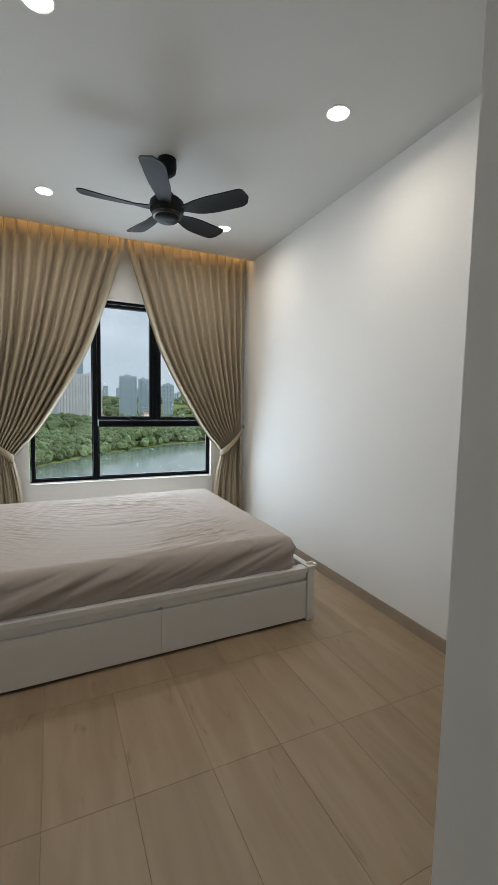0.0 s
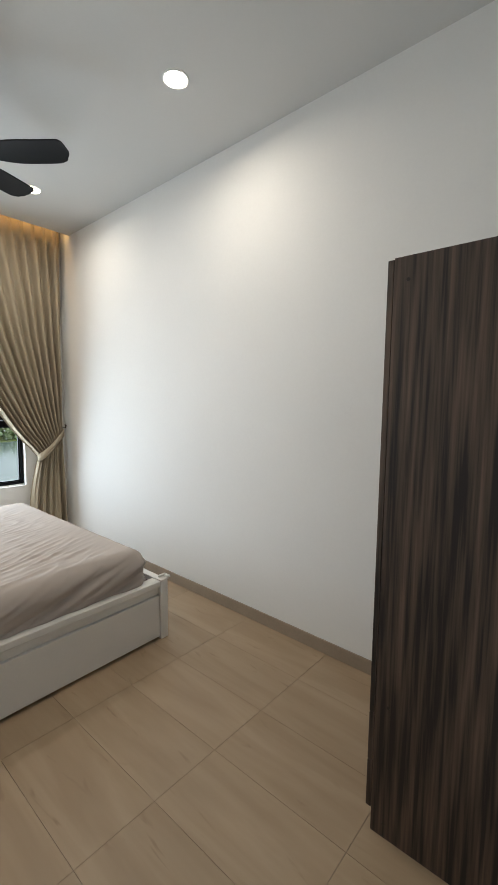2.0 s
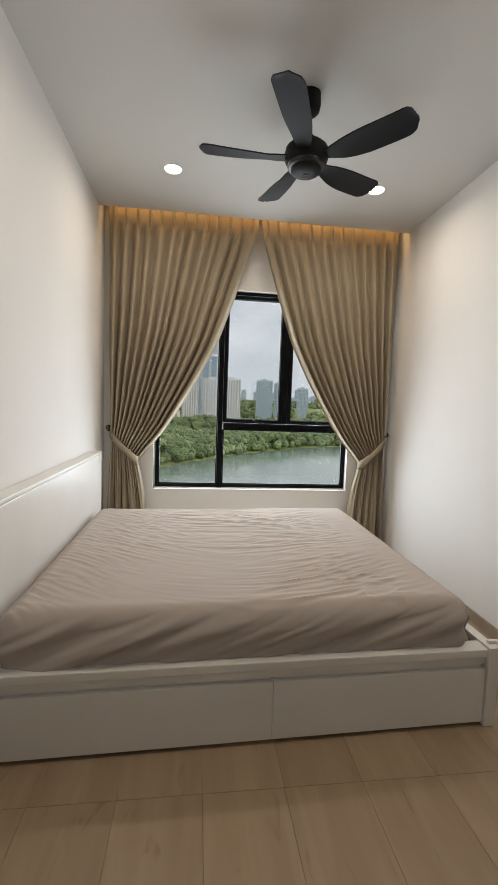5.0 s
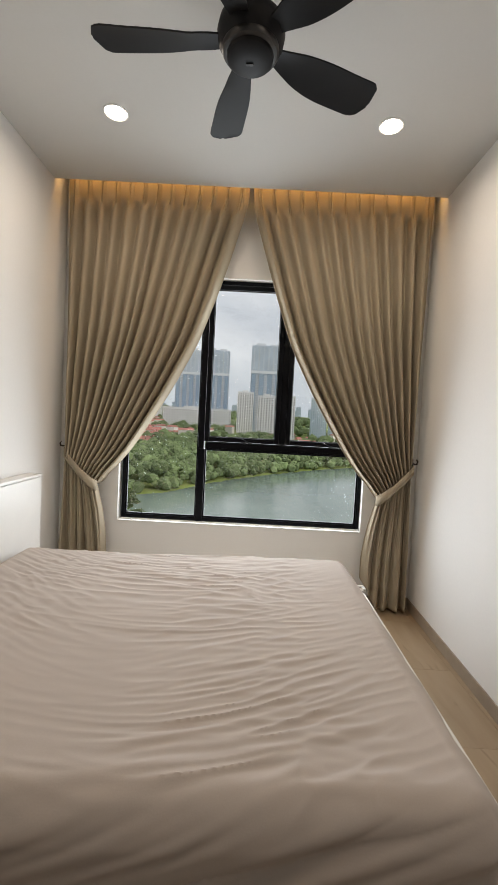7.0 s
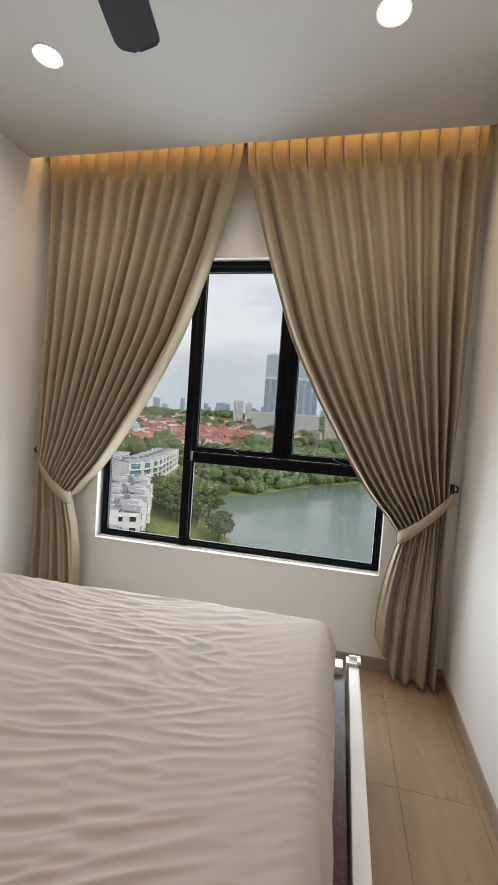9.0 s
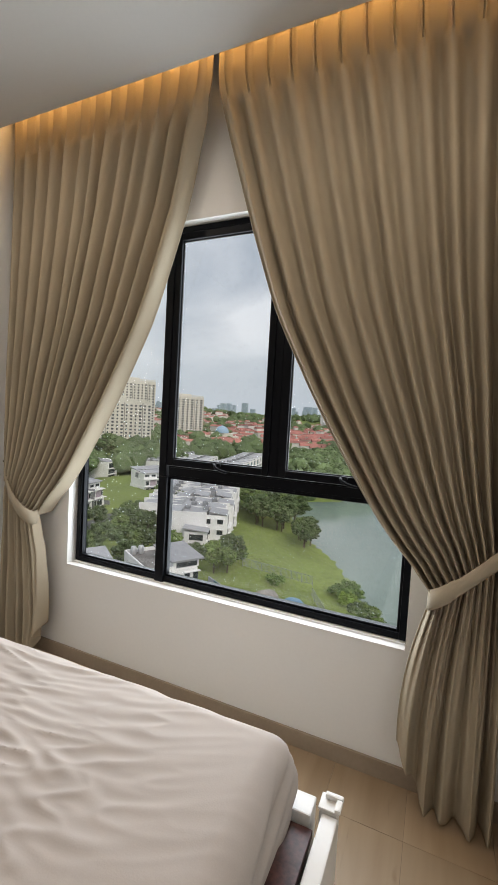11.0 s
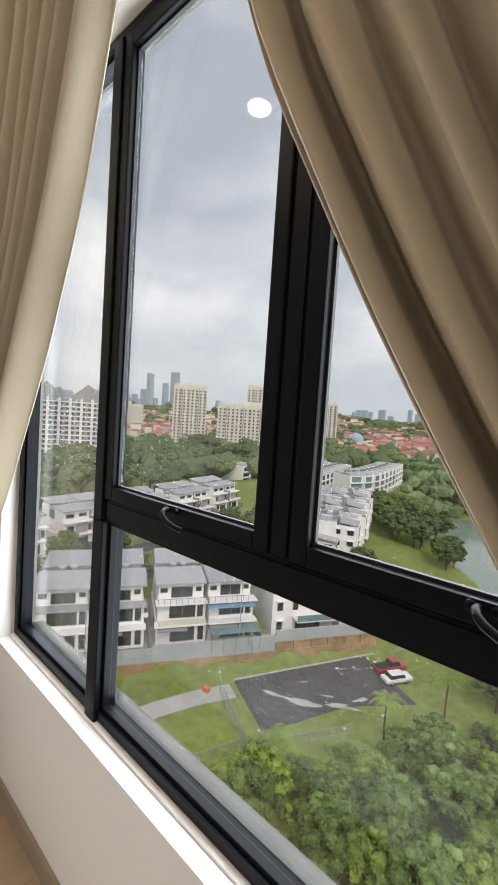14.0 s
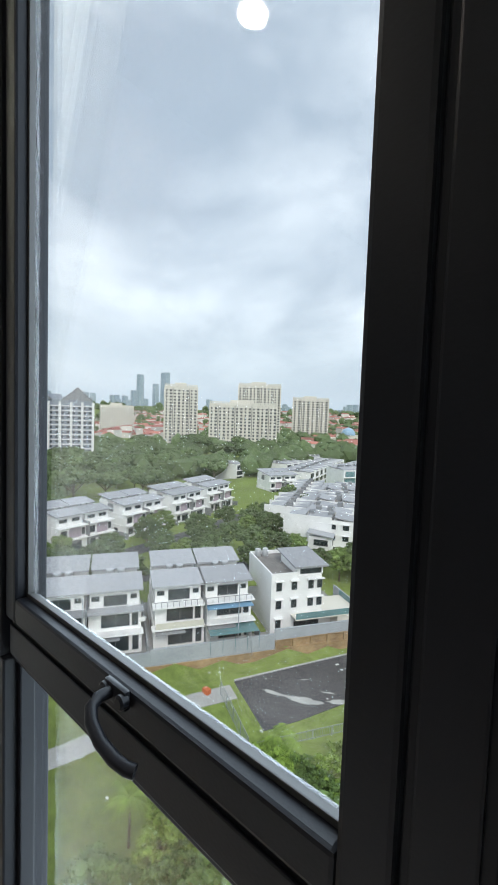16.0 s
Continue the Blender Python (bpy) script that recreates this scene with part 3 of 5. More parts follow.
rows = []
for j in range(NY + 1):
    row = []
    for i in range(NX + 1):
        a, b = i / NX * 2 - 1, j / NY * 2 - 1
        x, y, dx, dy = sheet_point(a, b)
        drop = math.sqrt(dx * dx + dy * dy) if (dx and dy) else dx + dy
        z = hz - min(drop, hz)
        side = min(1.0, drop / 0.09)
        if dx and dy:                       # round the corners in plan
            k = min(1.0, min(dx, dy) / 0.12)
            x -= math.copysign(0.045 * k, x)
            y -= math.copysign(0.045 * k, y)
        wx, wy = x * 1.0, y * 1.0
        # fine creases fan out from the near side: level in the middle, slanting on both flanks
        q = noise.noise((wx * 1.1, wy * 1.3, 2.0)) * 0.9
        bow = 0.30 * math.tanh(2.4 * (wx - 0.25)) * (wx - 0.25) + 0.34 * math.tanh(3.0 * (-0.45 - wx)) * max(0.0, -0.45 - wx)
        line = wy - bow - 0.10 * wx + 0.13 * q
        crease = noise.noise((wx * 3.4 + 2 * q, line * 20.0, 5.0))
        crease = 1.1 * (max(0.0, 1 - 2.1 * abs(crease)) ** 1.2 - 0.35)
        crease2 = noise.noise((wx * 6.5, (line + 0.10 * noise.noise((wx * 2, wy * 2, 9))) * 32.0, 8.0))
        flank = max(0.0, 1 - abs(wx + 0.62) / 0.5)
        crease3 = noise.noise(((wx * 0.8 - wy * 0.55) * 22.0 + q, (wx * 0.6 + wy) * 5.0, 31.0))
        fade = 0.12 + 1.05 * min(1, max(0, 0.60 + 1.5 * noise.noise((wx * 1.2 + 4, wy * 1.1, 1.0))))
        fade *= 1 - 0.75 * smoothstep(wx, 0.55, 0.9)
        top = (1 - side)
        dz = top * fade * ((1 - 0.6 * flank) * 0.0062 * crease + 0.0050 * crease2 + 0.0062 * flank * crease3) + top * 0.010 * noise.noise((wx * 1.4, wy * 1.4, 3.3))
        nx = ny = 0.0
        if side > 0:                        # swags on the sides
            along = wx if dy >= dx else wy
            sw = noise.noise((along * 2.6 - z * 7.0, z * 2.0, 7.0)) * 0.034 + noise.noise((along * 6 - z * 17, z * 3, 4.0)) * 0.022 + noise.noise((along * 14 - z * 36, z * 4, 14.0)) * 0.008
            bulge = 0.018 * math.sin(math.pi * min(1, drop / hz))
            if dy >= dx:
                ny = math.copysign((sw + bulge) * side, y)
            else:
                nx = math.copysign((sw + bulge) * side, x)
        row.append(bm.verts.new((x + nx, y + ny + SLANT * (x + hx), z + dz)))
    rows.append(row)
for p, q in zip(rows, rows[1:]):
    for i in range(NX):
        bm.faces.new((p[i], p[i + 1], q[i + 1], q[i]))
bmesh.ops.remove_doubles(bm, verts=bm.verts, dist=0.0004)
part("fitted_sheet", bm, M_SHEET, mattress, "creased pinkish-beige cotton sheet", smooth=True)
part("mattress_core", boxes((-hx + 0.06, hx - 0.06, -hy + 0.06, hy - 0.06, 0.0, hz - 0.06)), M_WHITE, mattress, "white mattress body")

# ---- ceiling fan ----
fan = thing("ceiling_fan", "matt black five-blade ceiling fan, still, on a short rod", "ceiling fan", (1.41, -1.75, H))
part("canopy", lathe([(0.062, 0.0), (0.064, -0.05), (0.058, -0.085), (0.036, -0.105), (0.02, -0.112)]), M_FAN, fan, smooth=True)
part("rod", lathe([(0.014, -0.09), (0.014, -0.25)], 16), M_FAN, fan, smooth=True)
part("coupling", lathe([(0.022, -0.20), (0.04, -0.215), (0.05, -0.235), (0.05, -0.25)]), M_FAN, fan, smooth=True)
part("motor_housing", lathe([(0.05, -0.245), (0.09, -0.255), (0.112, -0.275), (0.118, -0.305), (0.113, -0.335), (0.098, -0.355)], 48), M_FAN, fan, smooth=True)
part("lower_rim", lathe([(0.099, -0.353), (0.1, -0.362), (0.094, -0.372), (0.083, -0.376)], 48), M_FANRIM, fan, "dark brown ring", smooth=True)
part("end_cap", lathe([(0.082, -0.374), (0.080, -0.388), (0.066, -0.398), (0.03, -0.402), (0.001, -0.403)], 48), M_FAN, fan, smooth=True)
part("receiver", boxes((-0.012, 0.012, -0.005, 0.005, -0.406, -0.4015), bevel=0.001), M_GASKET, fan)


def blade_mesh():
    bm = bmesh.new()
    n, k = 26, 8
    top, bot = [], []
    for i in range(n + 1):
        s = i / n
        r = 0.085 + 0.485 * s
        w0 = 0.030 + 0.048 * math.sin(min(1, s * 1.8) * math.pi / 2)
        lead = w0 * (1 if s < 0.86 else math.sqrt(max(0.0, 1 - ((s - 0.86) / 0.14) ** 2)) * 0.75 + 0.25)
        trail = w0 * (0.72 + 0.28 * s) * (1 if s < 0.9 else math.sqrt(max(0.0, 1 - ((s - 0.9) / 0.1) ** 2)))
        pitch = radians(20 - 8 * s) * min(1, s * 4)
        lift = 0.028 * s * s
        a, b = [], []
        for j in range(k + 1):
            c = -trail + (lead + trail) * j / k
            cz = -c * math.sin(pitch) + lift - 0.004 * (1 - (2 * j / k - 1) ** 2) * -1
            a.append(bm.verts.new((r, c * math.cos(pitch), cz + 0.0035)))
            b.append(bm.verts.new((r, c * math.cos(pitch), cz - 0.0035)))
        top.append(a)
        bot.append(b)
    for i in range(n):
        for j in range(k):
            bm.faces.new((top[i][j], top[i + 1][j], top[i + 1][j + 1], top[i][j + 1]))
            bm.faces.new((bot[i][j + 1], bot[i + 1][j + 1], bot[i + 1][j], bot[i][j]))
        bm.faces.new((bot[i][0], bot[i + 1][0], top[i + 1][0], top[i][0]))
        bm.faces.new((top[i][k], top[i + 1][k], bot[i + 1][k], bot[i][k]))
    for i, e in ((0, 1), (n, -1)):
        for j in range(k):
            q = (top[i][j], top[i][j + 1], bot[i][j + 1], bot[i][j])
            bm.faces.new(q[::e])
    return bm


blade_data = mesh_of("blade", blade_mesh(), M_FAN, True)
for q in range(5):
    b = new("blade", blade_data)
    b.parent = fan
    b.matrix_basis = pose(0, 0, -0.325, 0, 0, 31 - 72 * q)
    tagged(b, label="curved black fan blade")

# ---- wardrobe ----
WX, WYF, WR = 1.948, -3.885, 2.704
ward = thing("wardrobe", "tall dark brown wood-grain wardrobe with doors, standing against the wall", "wardrobe", ((WX + WR + 0.012) / 2, (WYF + BACK) / 2, 0))
cx, cy = ward.location.x, ward.location.y
def ward_box(*d, bevel=0.0015):
    x0, x1, y0, y1, z0, z1 = d
    return boxes((x0 - cx, x1 - cx, y0 - cy, y1 - cy, z0, z1), bevel=bevel)
ZW = 1.868
part("side_panel", ward_box(WX, WX + 0.018, BACK + 0.004, WYF - 0.006, 0.0, ZW), M_DARKWOOD, ward, "dark wood-grain side panel")
part("side_panel", ward_box(WR + 0.012 - 0.03, WR + 0.012 - 0.012, BACK + 0.004, WYF - 0.006, 0.0, ZW), M_DARKWOOD, ward)
part("top_panel", ward_box(WX + 0.0185, WR + 0.012 - 0.0305, BACK + 0.004, WYF - 0.006, ZW - 0.02, ZW), M_DARKWOOD, ward)
part("back_panel", ward_box(WX + 0.0185, WR + 0.012 - 0.0305, BACK + 0.004, BACK + 0.01, 0.0, ZW - 0.021), M_DARKEDGE, ward)
part("kick_board", ward_box(WX + 0.0185, WR + 0.012 - 0.0305, WYF - 0.05, WYF - 0.035, 0.0, 0.075), M_DARKWOOD, ward)
xm = (WX + WR + 0.012 - 0.012) / 2
for x0, x1 in ((WX + 0.001, xm - 0.002), (xm + 0.002, WR + 0.012 - 0.014)):
    d = part("door", ward_box(x0, x1, WYF - 0.004, WYF + 0.014, 0.42, ZW - 0.004), M_DARKWOOD, ward, "closed dark wood-grain door")
    k = part("knob", lathe([(0.012, 0), (0.015, 0.012), (0.01, 0.022)], 16), M_HOOK, d, smooth=True)
    k.matrix_basis = pose((x1 - 0.04 if x0 < xm - 0.1 else x0 + 0.04) - cx, WYF + 0.015 - cy, 0.95, -90)
for z0, z1 in ((0.25, 0.415), (0.08, 0.245)):
    d = part("drawer", ward_box(WX + 0.001, WR + 0.012 - 0.014, WYF - 0.004, WYF + 0.014, z0, z1), M_DARKWOOD, ward, "dark wood-grain drawer front")
for z in (1.80, 0.46, 0.05):
    k = part("screw_cap", lathe([(0.006, 0), (0.0055, 0.0015)], 14), M_DARKEDGE, ward)
    k.matrix_basis = pose(WX - 0.0 - cx, WYF - 0.05 - cy, z, 0, -90)

# ---- outside, far below the window ----
GZ = -36.0
M_GRASS = mat("grass", (0.185, 0.245, 0.062), 0.95, vary=0.28, scale=0.06, fine=0.25, fine_scale=0.9, bump=0.4, bump_scale=3, spec=0.2)
M_LEAF = mat("foliage", (0.105, 0.15, 0.062), 0.8, vary=0.35, scale=0.35, fine=0.3, fine_scale=4.5, bump=0.5, bump_scale=3.5, bump_dist=0.2, per_object=0.22, per_island=0.3, spec=0.25)
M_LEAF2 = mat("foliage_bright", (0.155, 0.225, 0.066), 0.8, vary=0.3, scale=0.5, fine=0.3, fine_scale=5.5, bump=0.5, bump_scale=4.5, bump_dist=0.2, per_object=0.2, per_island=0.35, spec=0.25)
M_BUSH = mat("thicket_leaf", (0.20, 0.30, 0.055), 0.8, vary=0.35, scale=0.4, fine=0.25, fine_scale=3.0, bump=0.4, bump_scale=3.5, bump_dist=0.2, per_object=0.25, per_island=0.3, spec=0.25)
# Leaf colour paled and greyed for the haze over the far shore
M_SHORE = mat("hazed_shore_leaf", (0.155, 0.215, 0.095), 0.8, vary=0.35, scale=0.12, fine=0.3, fine_scale=1.5, bump=0.4, bump_scale=2.0, bump_dist=0.2, per_island=0.35, spec=0.2)
M_BUSH2 = mat("thicket_leaf_deep", (0.135, 0.215, 0.06), 0.8, vary=0.35, scale=0.4, fine=0.25, fine_scale=3.0, bump=0.4, bump_scale=3.5, bump_dist=0.2, per_object=0.25, per_island=0.3, spec=0.25)
M_BARK = mat("bark", (0.12, 0.09, 0.06), 0.9, vary=0.3, scale=2)
M_WATER = mat("lake_water", (0.19, 0.26, 0.22), 0.14, vary=0.18, scale=0.02, fine=0.05, fine_scale=0.3, bump=0.1, bump_scale=1.5)
M_ASPH = mat("asphalt", (0.075, 0.075, 0.078), 0.9, vary=0.35, scale=0.15, fine=0.2, fine_scale=1.2)
M_PATH = mat("pale_path", (0.42, 0.42, 0.40), 0.9, vary=0.15, scale=0.4)
M_GRAVEL = mat("gravel", (0.30, 0.28, 0.25), 0.95, vary=0.4, scale=0.3, fine=0.3, fine_scale=2)
M_TAN = mat("stained_tan_wall", (0.34, 0.23, 0.12), 0.9, vary=0.4, scale=0.35, fine=0.2, fine_scale=2)
M_GREYW = mat("pale_grey_wall", (0.36, 0.39, 0.42), 0.85, vary=0.12, scale=0.4)
M_HWHITE = mat("white_render", (0.84, 0.84, 0.83), 0.8, vary=0.08, scale=0.5, fine=0.03)
M_HGREY = mat("grey_render", (0.24, 0.25, 0.26), 0.8, vary=0.12, scale=0.5)
M_MAUVE = mat("mauve_render", (0.40, 0.33, 0.38), 0.8, vary=0.08, scale=0.5)
M_ROOF = mat("grey_roof_sheet", (0.36, 0.37, 0.39), 0.6, vary=0.12, scale=0.6, stretch=(4, 1, 1), per_object=0.12)
M_DKROOF = mat("flat_roof", (0.20, 0.19, 0.18), 0.9, vary=0.3, scale=0.5)
M_WGLASS = mat("dark_window_glass", (0.03, 0.04, 0.045), 0.12, vary=0.2, scale=0.5)
M_TEAL = mat("teal_glass", (0.14, 0.26, 0.27), 0.15, vary=0.2, scale=0.4)
M_TANK = mat("steel_tank", (0.55, 0.56, 0.57), 0.35, metal=0.6)
M_BLUE = mat("blue_sheet", (0.15, 0.30, 0.44), 0.6)
M_STEEL = mat("galvanised", (0.30, 0.33, 0.34), 0.6)
M_CREAM = mat("cream_render", (0.71, 0.68, 0.60), 0.85, vary=0.08, scale=0.1)
M_CREAM2 = mat("cream_shade_render", (0.64, 0.62, 0.53), 0.85, vary=0.08, scale=0.1)
M_PALE = mat("pale_grey_render", (0.66, 0.67, 0.68), 0.85, vary=0.08, scale=0.1)
# Blue-grey of the far towers, lightened to include the haze before them
M_BGLASS = mat("hazed_blue_grey_tower", (0.42, 0.50, 0.58), 0.5, vary=0.15, scale=0.05)
M_BAND = mat("tower_band", (0.66, 0.70, 0.74), 0.7)
M_RED = mat("red_tile_roof", (0.42, 0.17, 0.14), 0.85, vary=0.25, scale=0.1, per_island=0.35)
M_FARW = mat("far_render", (0.68, 0.65, 0.62), 0.85, vary=0.1, scale=0.05, per_island=0.25)
M_TYRE = mat("tyre", (0.02, 0.02, 0.02), 0.8)
M_REDCAR = mat("red_car_paint", (0.38, 0.03, 0.04), 0.3, coat=0.5)
M_WCAR = mat("white_car_paint", (0.75, 0.76, 0.76), 0.3, coat=0.5)

LAKE = [(500, 30), (80, 50), (34, 56), (10, 64), (-4, 76), (-9, 84), (-13, 96), (-22, 114), (-35, 131), (-44, 150), (-54, 164), (-62, 180),
        (-54, 194), (-40, 206), (-26, 236), (-10, 262), (20, 303), (60, 348), (110, 392), (160, 412), (500, 470)]
P0, UX, NX_ = np.array([-46.6, 34.3]), np.array([0.523, 0.852]), np.array([0.852, -0.523])
ROW = 58.46


def lake_dist(x, y):
    """Signed distance to the shore, negative over the water."""
    d = np.full(x.shape, 1e9)
    inside = np.zeros(x.shape, bool)
    for (ax, ay), (bx, by) in zip(LAKE, LAKE[1:] + LAKE[:1]):
        ex, ey = bx - ax, by - ay
        k = np.clip(((x - ax) * ex + (y - ay) * ey) / (ex * ex + ey * ey), 0, 1)
        d = np.minimum(d, np.hypot(x - ax - k * ex, y - ay - k * ey))
        cross = ((ay > y) != (by > y)) & (x < ex * (y - ay) / (ey if ey else 1e-9) + ax)
        inside ^= cross
    return np.where(inside, -d, d)


def smooth(k):
    k = np.clip(k, 0, 1)
    return k * k * (3 - 2 * k)


def ground_h(x, y):
    """Height of the ground over GZ."""
    x, y = np.asarray(x, float), np.asarray(y, float)
    d = lake_dist(x, y)
    s = (x - P0[0]) * UX[0] + (y - P0[1]) * UX[1]
    b = -((x - P0[0]) * NX_[0] + (y - P0[1]) * NX_[1])
    h = np.where(d < 0, -1.6 * smooth(-d / 4), 0.0)
    hill = smooth((s - 40) / 12) * 4.2 * smooth(d / 34) * smooth((x + 6) / -12)
    h = h + np.where(d > 0, hill, 0)
    h = np.where((b > 0.4) & (s < 41), 2.2, h)
    r = np.hypot(x, y)
    h = h + np.where(d > 0, 62 * smooth((r - 450) / 2200) + 14 * smooth((r - 450) / 600) * np.sin(x * 0.006) * np.cos(y * 0.005), 0)
    return h


gxs = np.concatenate([np.linspace(-4200, -600, 22), np.linspace(-560, -150, 20), np.linspace(-144, 66, 71), np.linspace(80, 600, 18), np.linspace(800, 3200, 12)])
gys = np.concatenate([np.linspace(-40, 8, 5), np.linspace(11, 230, 74), np.linspace(240, 640, 30), np.linspace(700, 4600, 34)])
XX, YY = np.meshgrid(gxs, gys)
ZZ = ground_h(XX, YY) + GZ
nxg = len(gxs)
faces = [(j * nxg + i, j * nxg + i + 1, (j + 1) * nxg + i + 1, (j + 1) * nxg + i) for j in range(len(gys) - 1) for i in range(nxg - 1)]
me = bpy.data.meshes.new("ground")
me.from_pydata(np.stack([XX.ravel(), YY.ravel(), ZZ.ravel()], 1).tolist(), [], faces)
me.materials.append(M_GRASS)
me.shade_smooth()
ground = tagged(new("ground", me), "green grass and scrub land sloping to a lake, rising far away", kind=S)


def ngon(points, z, thick=0.06):
    bm = bmesh.new()
    top = [bm.verts.new((x, y, z)) for x, y in points]
    low = [bm.verts.new((x, y, z - thick)) for x, y in points]
    bm.faces.new(top)
    bm.faces.new(low[::-1])
    for i in range(len(points)):
        j = (i + 1) % len(points)
        bm.faces.new((top[i], low[i], low[j], top[j]))
    bmesh.ops.recalc_face_normals(bm, faces=bm.faces)
    return bm


def strip(line, width, z):
    """A flat band of constant width along a line of points."""
    left, right = [], []
    for i, p in enumerate(line):
        a, b = Vector(line[max(i - 1, 0)]), Vector(line[min(i + 1, len(line) - 1)])
        d = (b - a).normalized()
        left.append((p[0] - d.y * width / 2, p[1] + d.x * width / 2))
        right.append((p[0] + d.y * width / 2, p[1] - d.x * width / 2))
    return ngon(left + right[::-1], z)


solo("lake", ngon([(x * 1.0, y) for x, y in LAKE], GZ - 0.35, 0.02), M_WATER, "calm grey-green lake with faint ripples", kind="structure")
solo("car_park", ngon([(-36.6, 42.6), (-27.6, 38.2), (-25.6, 42.4), (-22.7, 50.0), (-16.2, 57.6), (-27.0, 63.2)], GZ + 0.06, 0.1), M_ASPH, "worn dark asphalt car park", kind=S)
PATCH_RND = random.Random(4)


def worn_patch(x, y, length, width, turn):
    """A ragged outline of bare, washed-out surface."""
    out = []
    for i in range(22):
        a = 2 * math.pi * i / 22
        k = PATCH_RND.uniform(0.55, 1.1)
        px, py = length / 2 * k * math.cos(a), width / 2 * k * math.sin(a)
        out.append((x + px * math.cos(turn) - py * math.sin(turn), y + px * math.sin(turn) + py * math.cos(turn)))
    return out


for k, (x_, y_, l_, w_, t_) in enumerate(((-31.0, 44.6, 4.6, 0.7, 0.35), (-27.2, 46.2, 5.4, 1.5, 0.45), (-23.6, 49.2, 3.6, 1.2, 0.8), (-22.0, 52.6, 2.6, 0.8, 1.1), (-25.6, 49.8, 2.4, 0.4, 0.5), (-29.6, 50.0, 1.6, 0.3, 0.9), (-21.6, 50.2, 1.9, 0.5, 0.6))):
    solo("worn_patch", ngon(worn_patch(x_, y_, l_, w_, t_), GZ + 0.064 + 0.0002 * k, 0.02), M_PATH, "ragged pale worn patch in the car park asphalt", kind=S)
solo("footpath", strip([(-46, -4), (-43.6, 8), (-42.6, 16), (-41.0, 22), (-39.2, 31), (-37.6, 36), (-35.2, 41.0)], 3.0, GZ + 0.04), M_PATH, "pale gravel footpath across the grass", kind=S)
gbm, rings = bmesh.new(), []
for k in range(5):
    rings.append([])
    for i in range(24):
        ga = 2 * math.pi * i / 24
        rr = (0.02 + k / 4) * (1 + 0.16 * math.sin(3 * ga + 1) + 0.10 * math.sin(5 * ga))
        px, py = -26.2 + 4.6 * rr * math.cos(ga), 73.5 + 6.4 * rr * math.sin(ga)
        rings[-1].append(gbm.verts.new((px, py, GZ + float(ground_h(px, py)) + 0.16 - 0.10 * (k == 4))))
for ra, rb in zip(rings, rings[1:]):
    for i in range(24):
        gbm.faces.new((ra[i], rb[i], rb[(i + 1) % 24], ra[(i + 1) % 24]))
gbm.faces.new(rings[0])
solo("gravel_patch", gbm, M_GRAVEL, "bare grey gravel patch in the grass", kind=S)
solo("road", strip([tuple(P0 + UX * s - NX_ * (33 + 0.02 * s)) for s in (-60, -30, 0, 30, 55)], 7.0, GZ + 2.25), M_ASPH, "narrow asphalt street between the house rows", kind=S)

M_PAVE = mat("worn_paving", (0.26, 0.26, 0.25), 0.9, vary=0.3, scale=0.2, fine=0.2, fine_scale=1.5)
solo("street", strip([(-86, -20), (-87, 20), (-88, 50), (-91, 80), (-97, 112)], 6.0, GZ + 2.27), M_ASPH, "narrow asphalt street in front of a house row", kind=S)
ROWM = pose(P0[0], P0[1], GZ, 0, 0, ROW)
wall = tagged(new("retaining_wall"), "tall retaining wall, stained tan below and pale grey above", kind=S)
wall.matrix_world = ROWM
part("lower_wall", boxes((-70, 38, -0.25, 0.3, -0.1, 1.5)), M_TAN, wall, "stained tan base")
part("upper_wall", boxes((-70, 0.9, -0.1, 0.25, 1.5, 3.5), (0.94, 19.9, -0.14, 0.25, 1.5, 3.9)), M_GREYW, wall, "pale grey upper wall")
part("upper_wall", boxes((19.94, 38, -0.1, 0.25, 2.9, 4.6), (37.7, 38, 0.25, 14, 0.0, 4.6)), M_GREYW, wall, "pale grey upper wall")
part("lower_wall", boxes(*[(20 + 3 * i, 20.6 + 3 * i, -0.22, 0.1, 1.5, 2.9) for i in range(6)], (20, 38, 0.1, 0.28, 1.5, 2.9), (19.95, 38, -0.2, 0.24, 2.75, 2.9)), M_TAN, wall, "tan pier row")

solo("yard", boxes((-60, 37, 0.4, 19.5, 2.1, 2.24)), M_PAVE, "worn grey paved yards round the houses", kind=S).matrix_world = ROWM


# ---- houses ----
def win_box(h, x0, x1, y, z0, z1, mat_=None, sill=True):
    w = part("window", boxes((x0, x1, y - 0.04, y + 0.06, z0, z1)), mat_ or M_WGLASS, h)
    fr = frame_box(bmesh.new(), x0 - 0.07, x1 + 0.07, z0 - 0.07, z1 + 0.07, 0.07, y - 0.07, y + 0.05)
    if x1 - x0 > 1.6:
        box(fr, (x0 + x1) / 2 - 0.035, (x0 + x1) / 2 + 0.035, y - 0.065, y - 0.042, z0, z1)
    part("window_frame", fr, M_HGREY, w)
    return w


def roof_slab(h, x0, x1, y0, y1, z0, z1, t=0.28, m=None):
    bm = box(bmesh.new(), x0, x1, y0, y1, 0, t)
    for v in bm.verts:
        v.co.z += z0 + (z1 - z0) * (v.co.y - y0) / (y1 - y0)
    return part("roof", bm, m or M_ROOF, h, "grey sloping metal roof")


def semi_house(name, label, panel, style):
    """Two joined three-storey houses, 15.6 m wide, front at y = 0."""
    h = thing(name, label, "house", group="semi-detached houses")
    for k in (0, 1):
        m = 7.8 * k
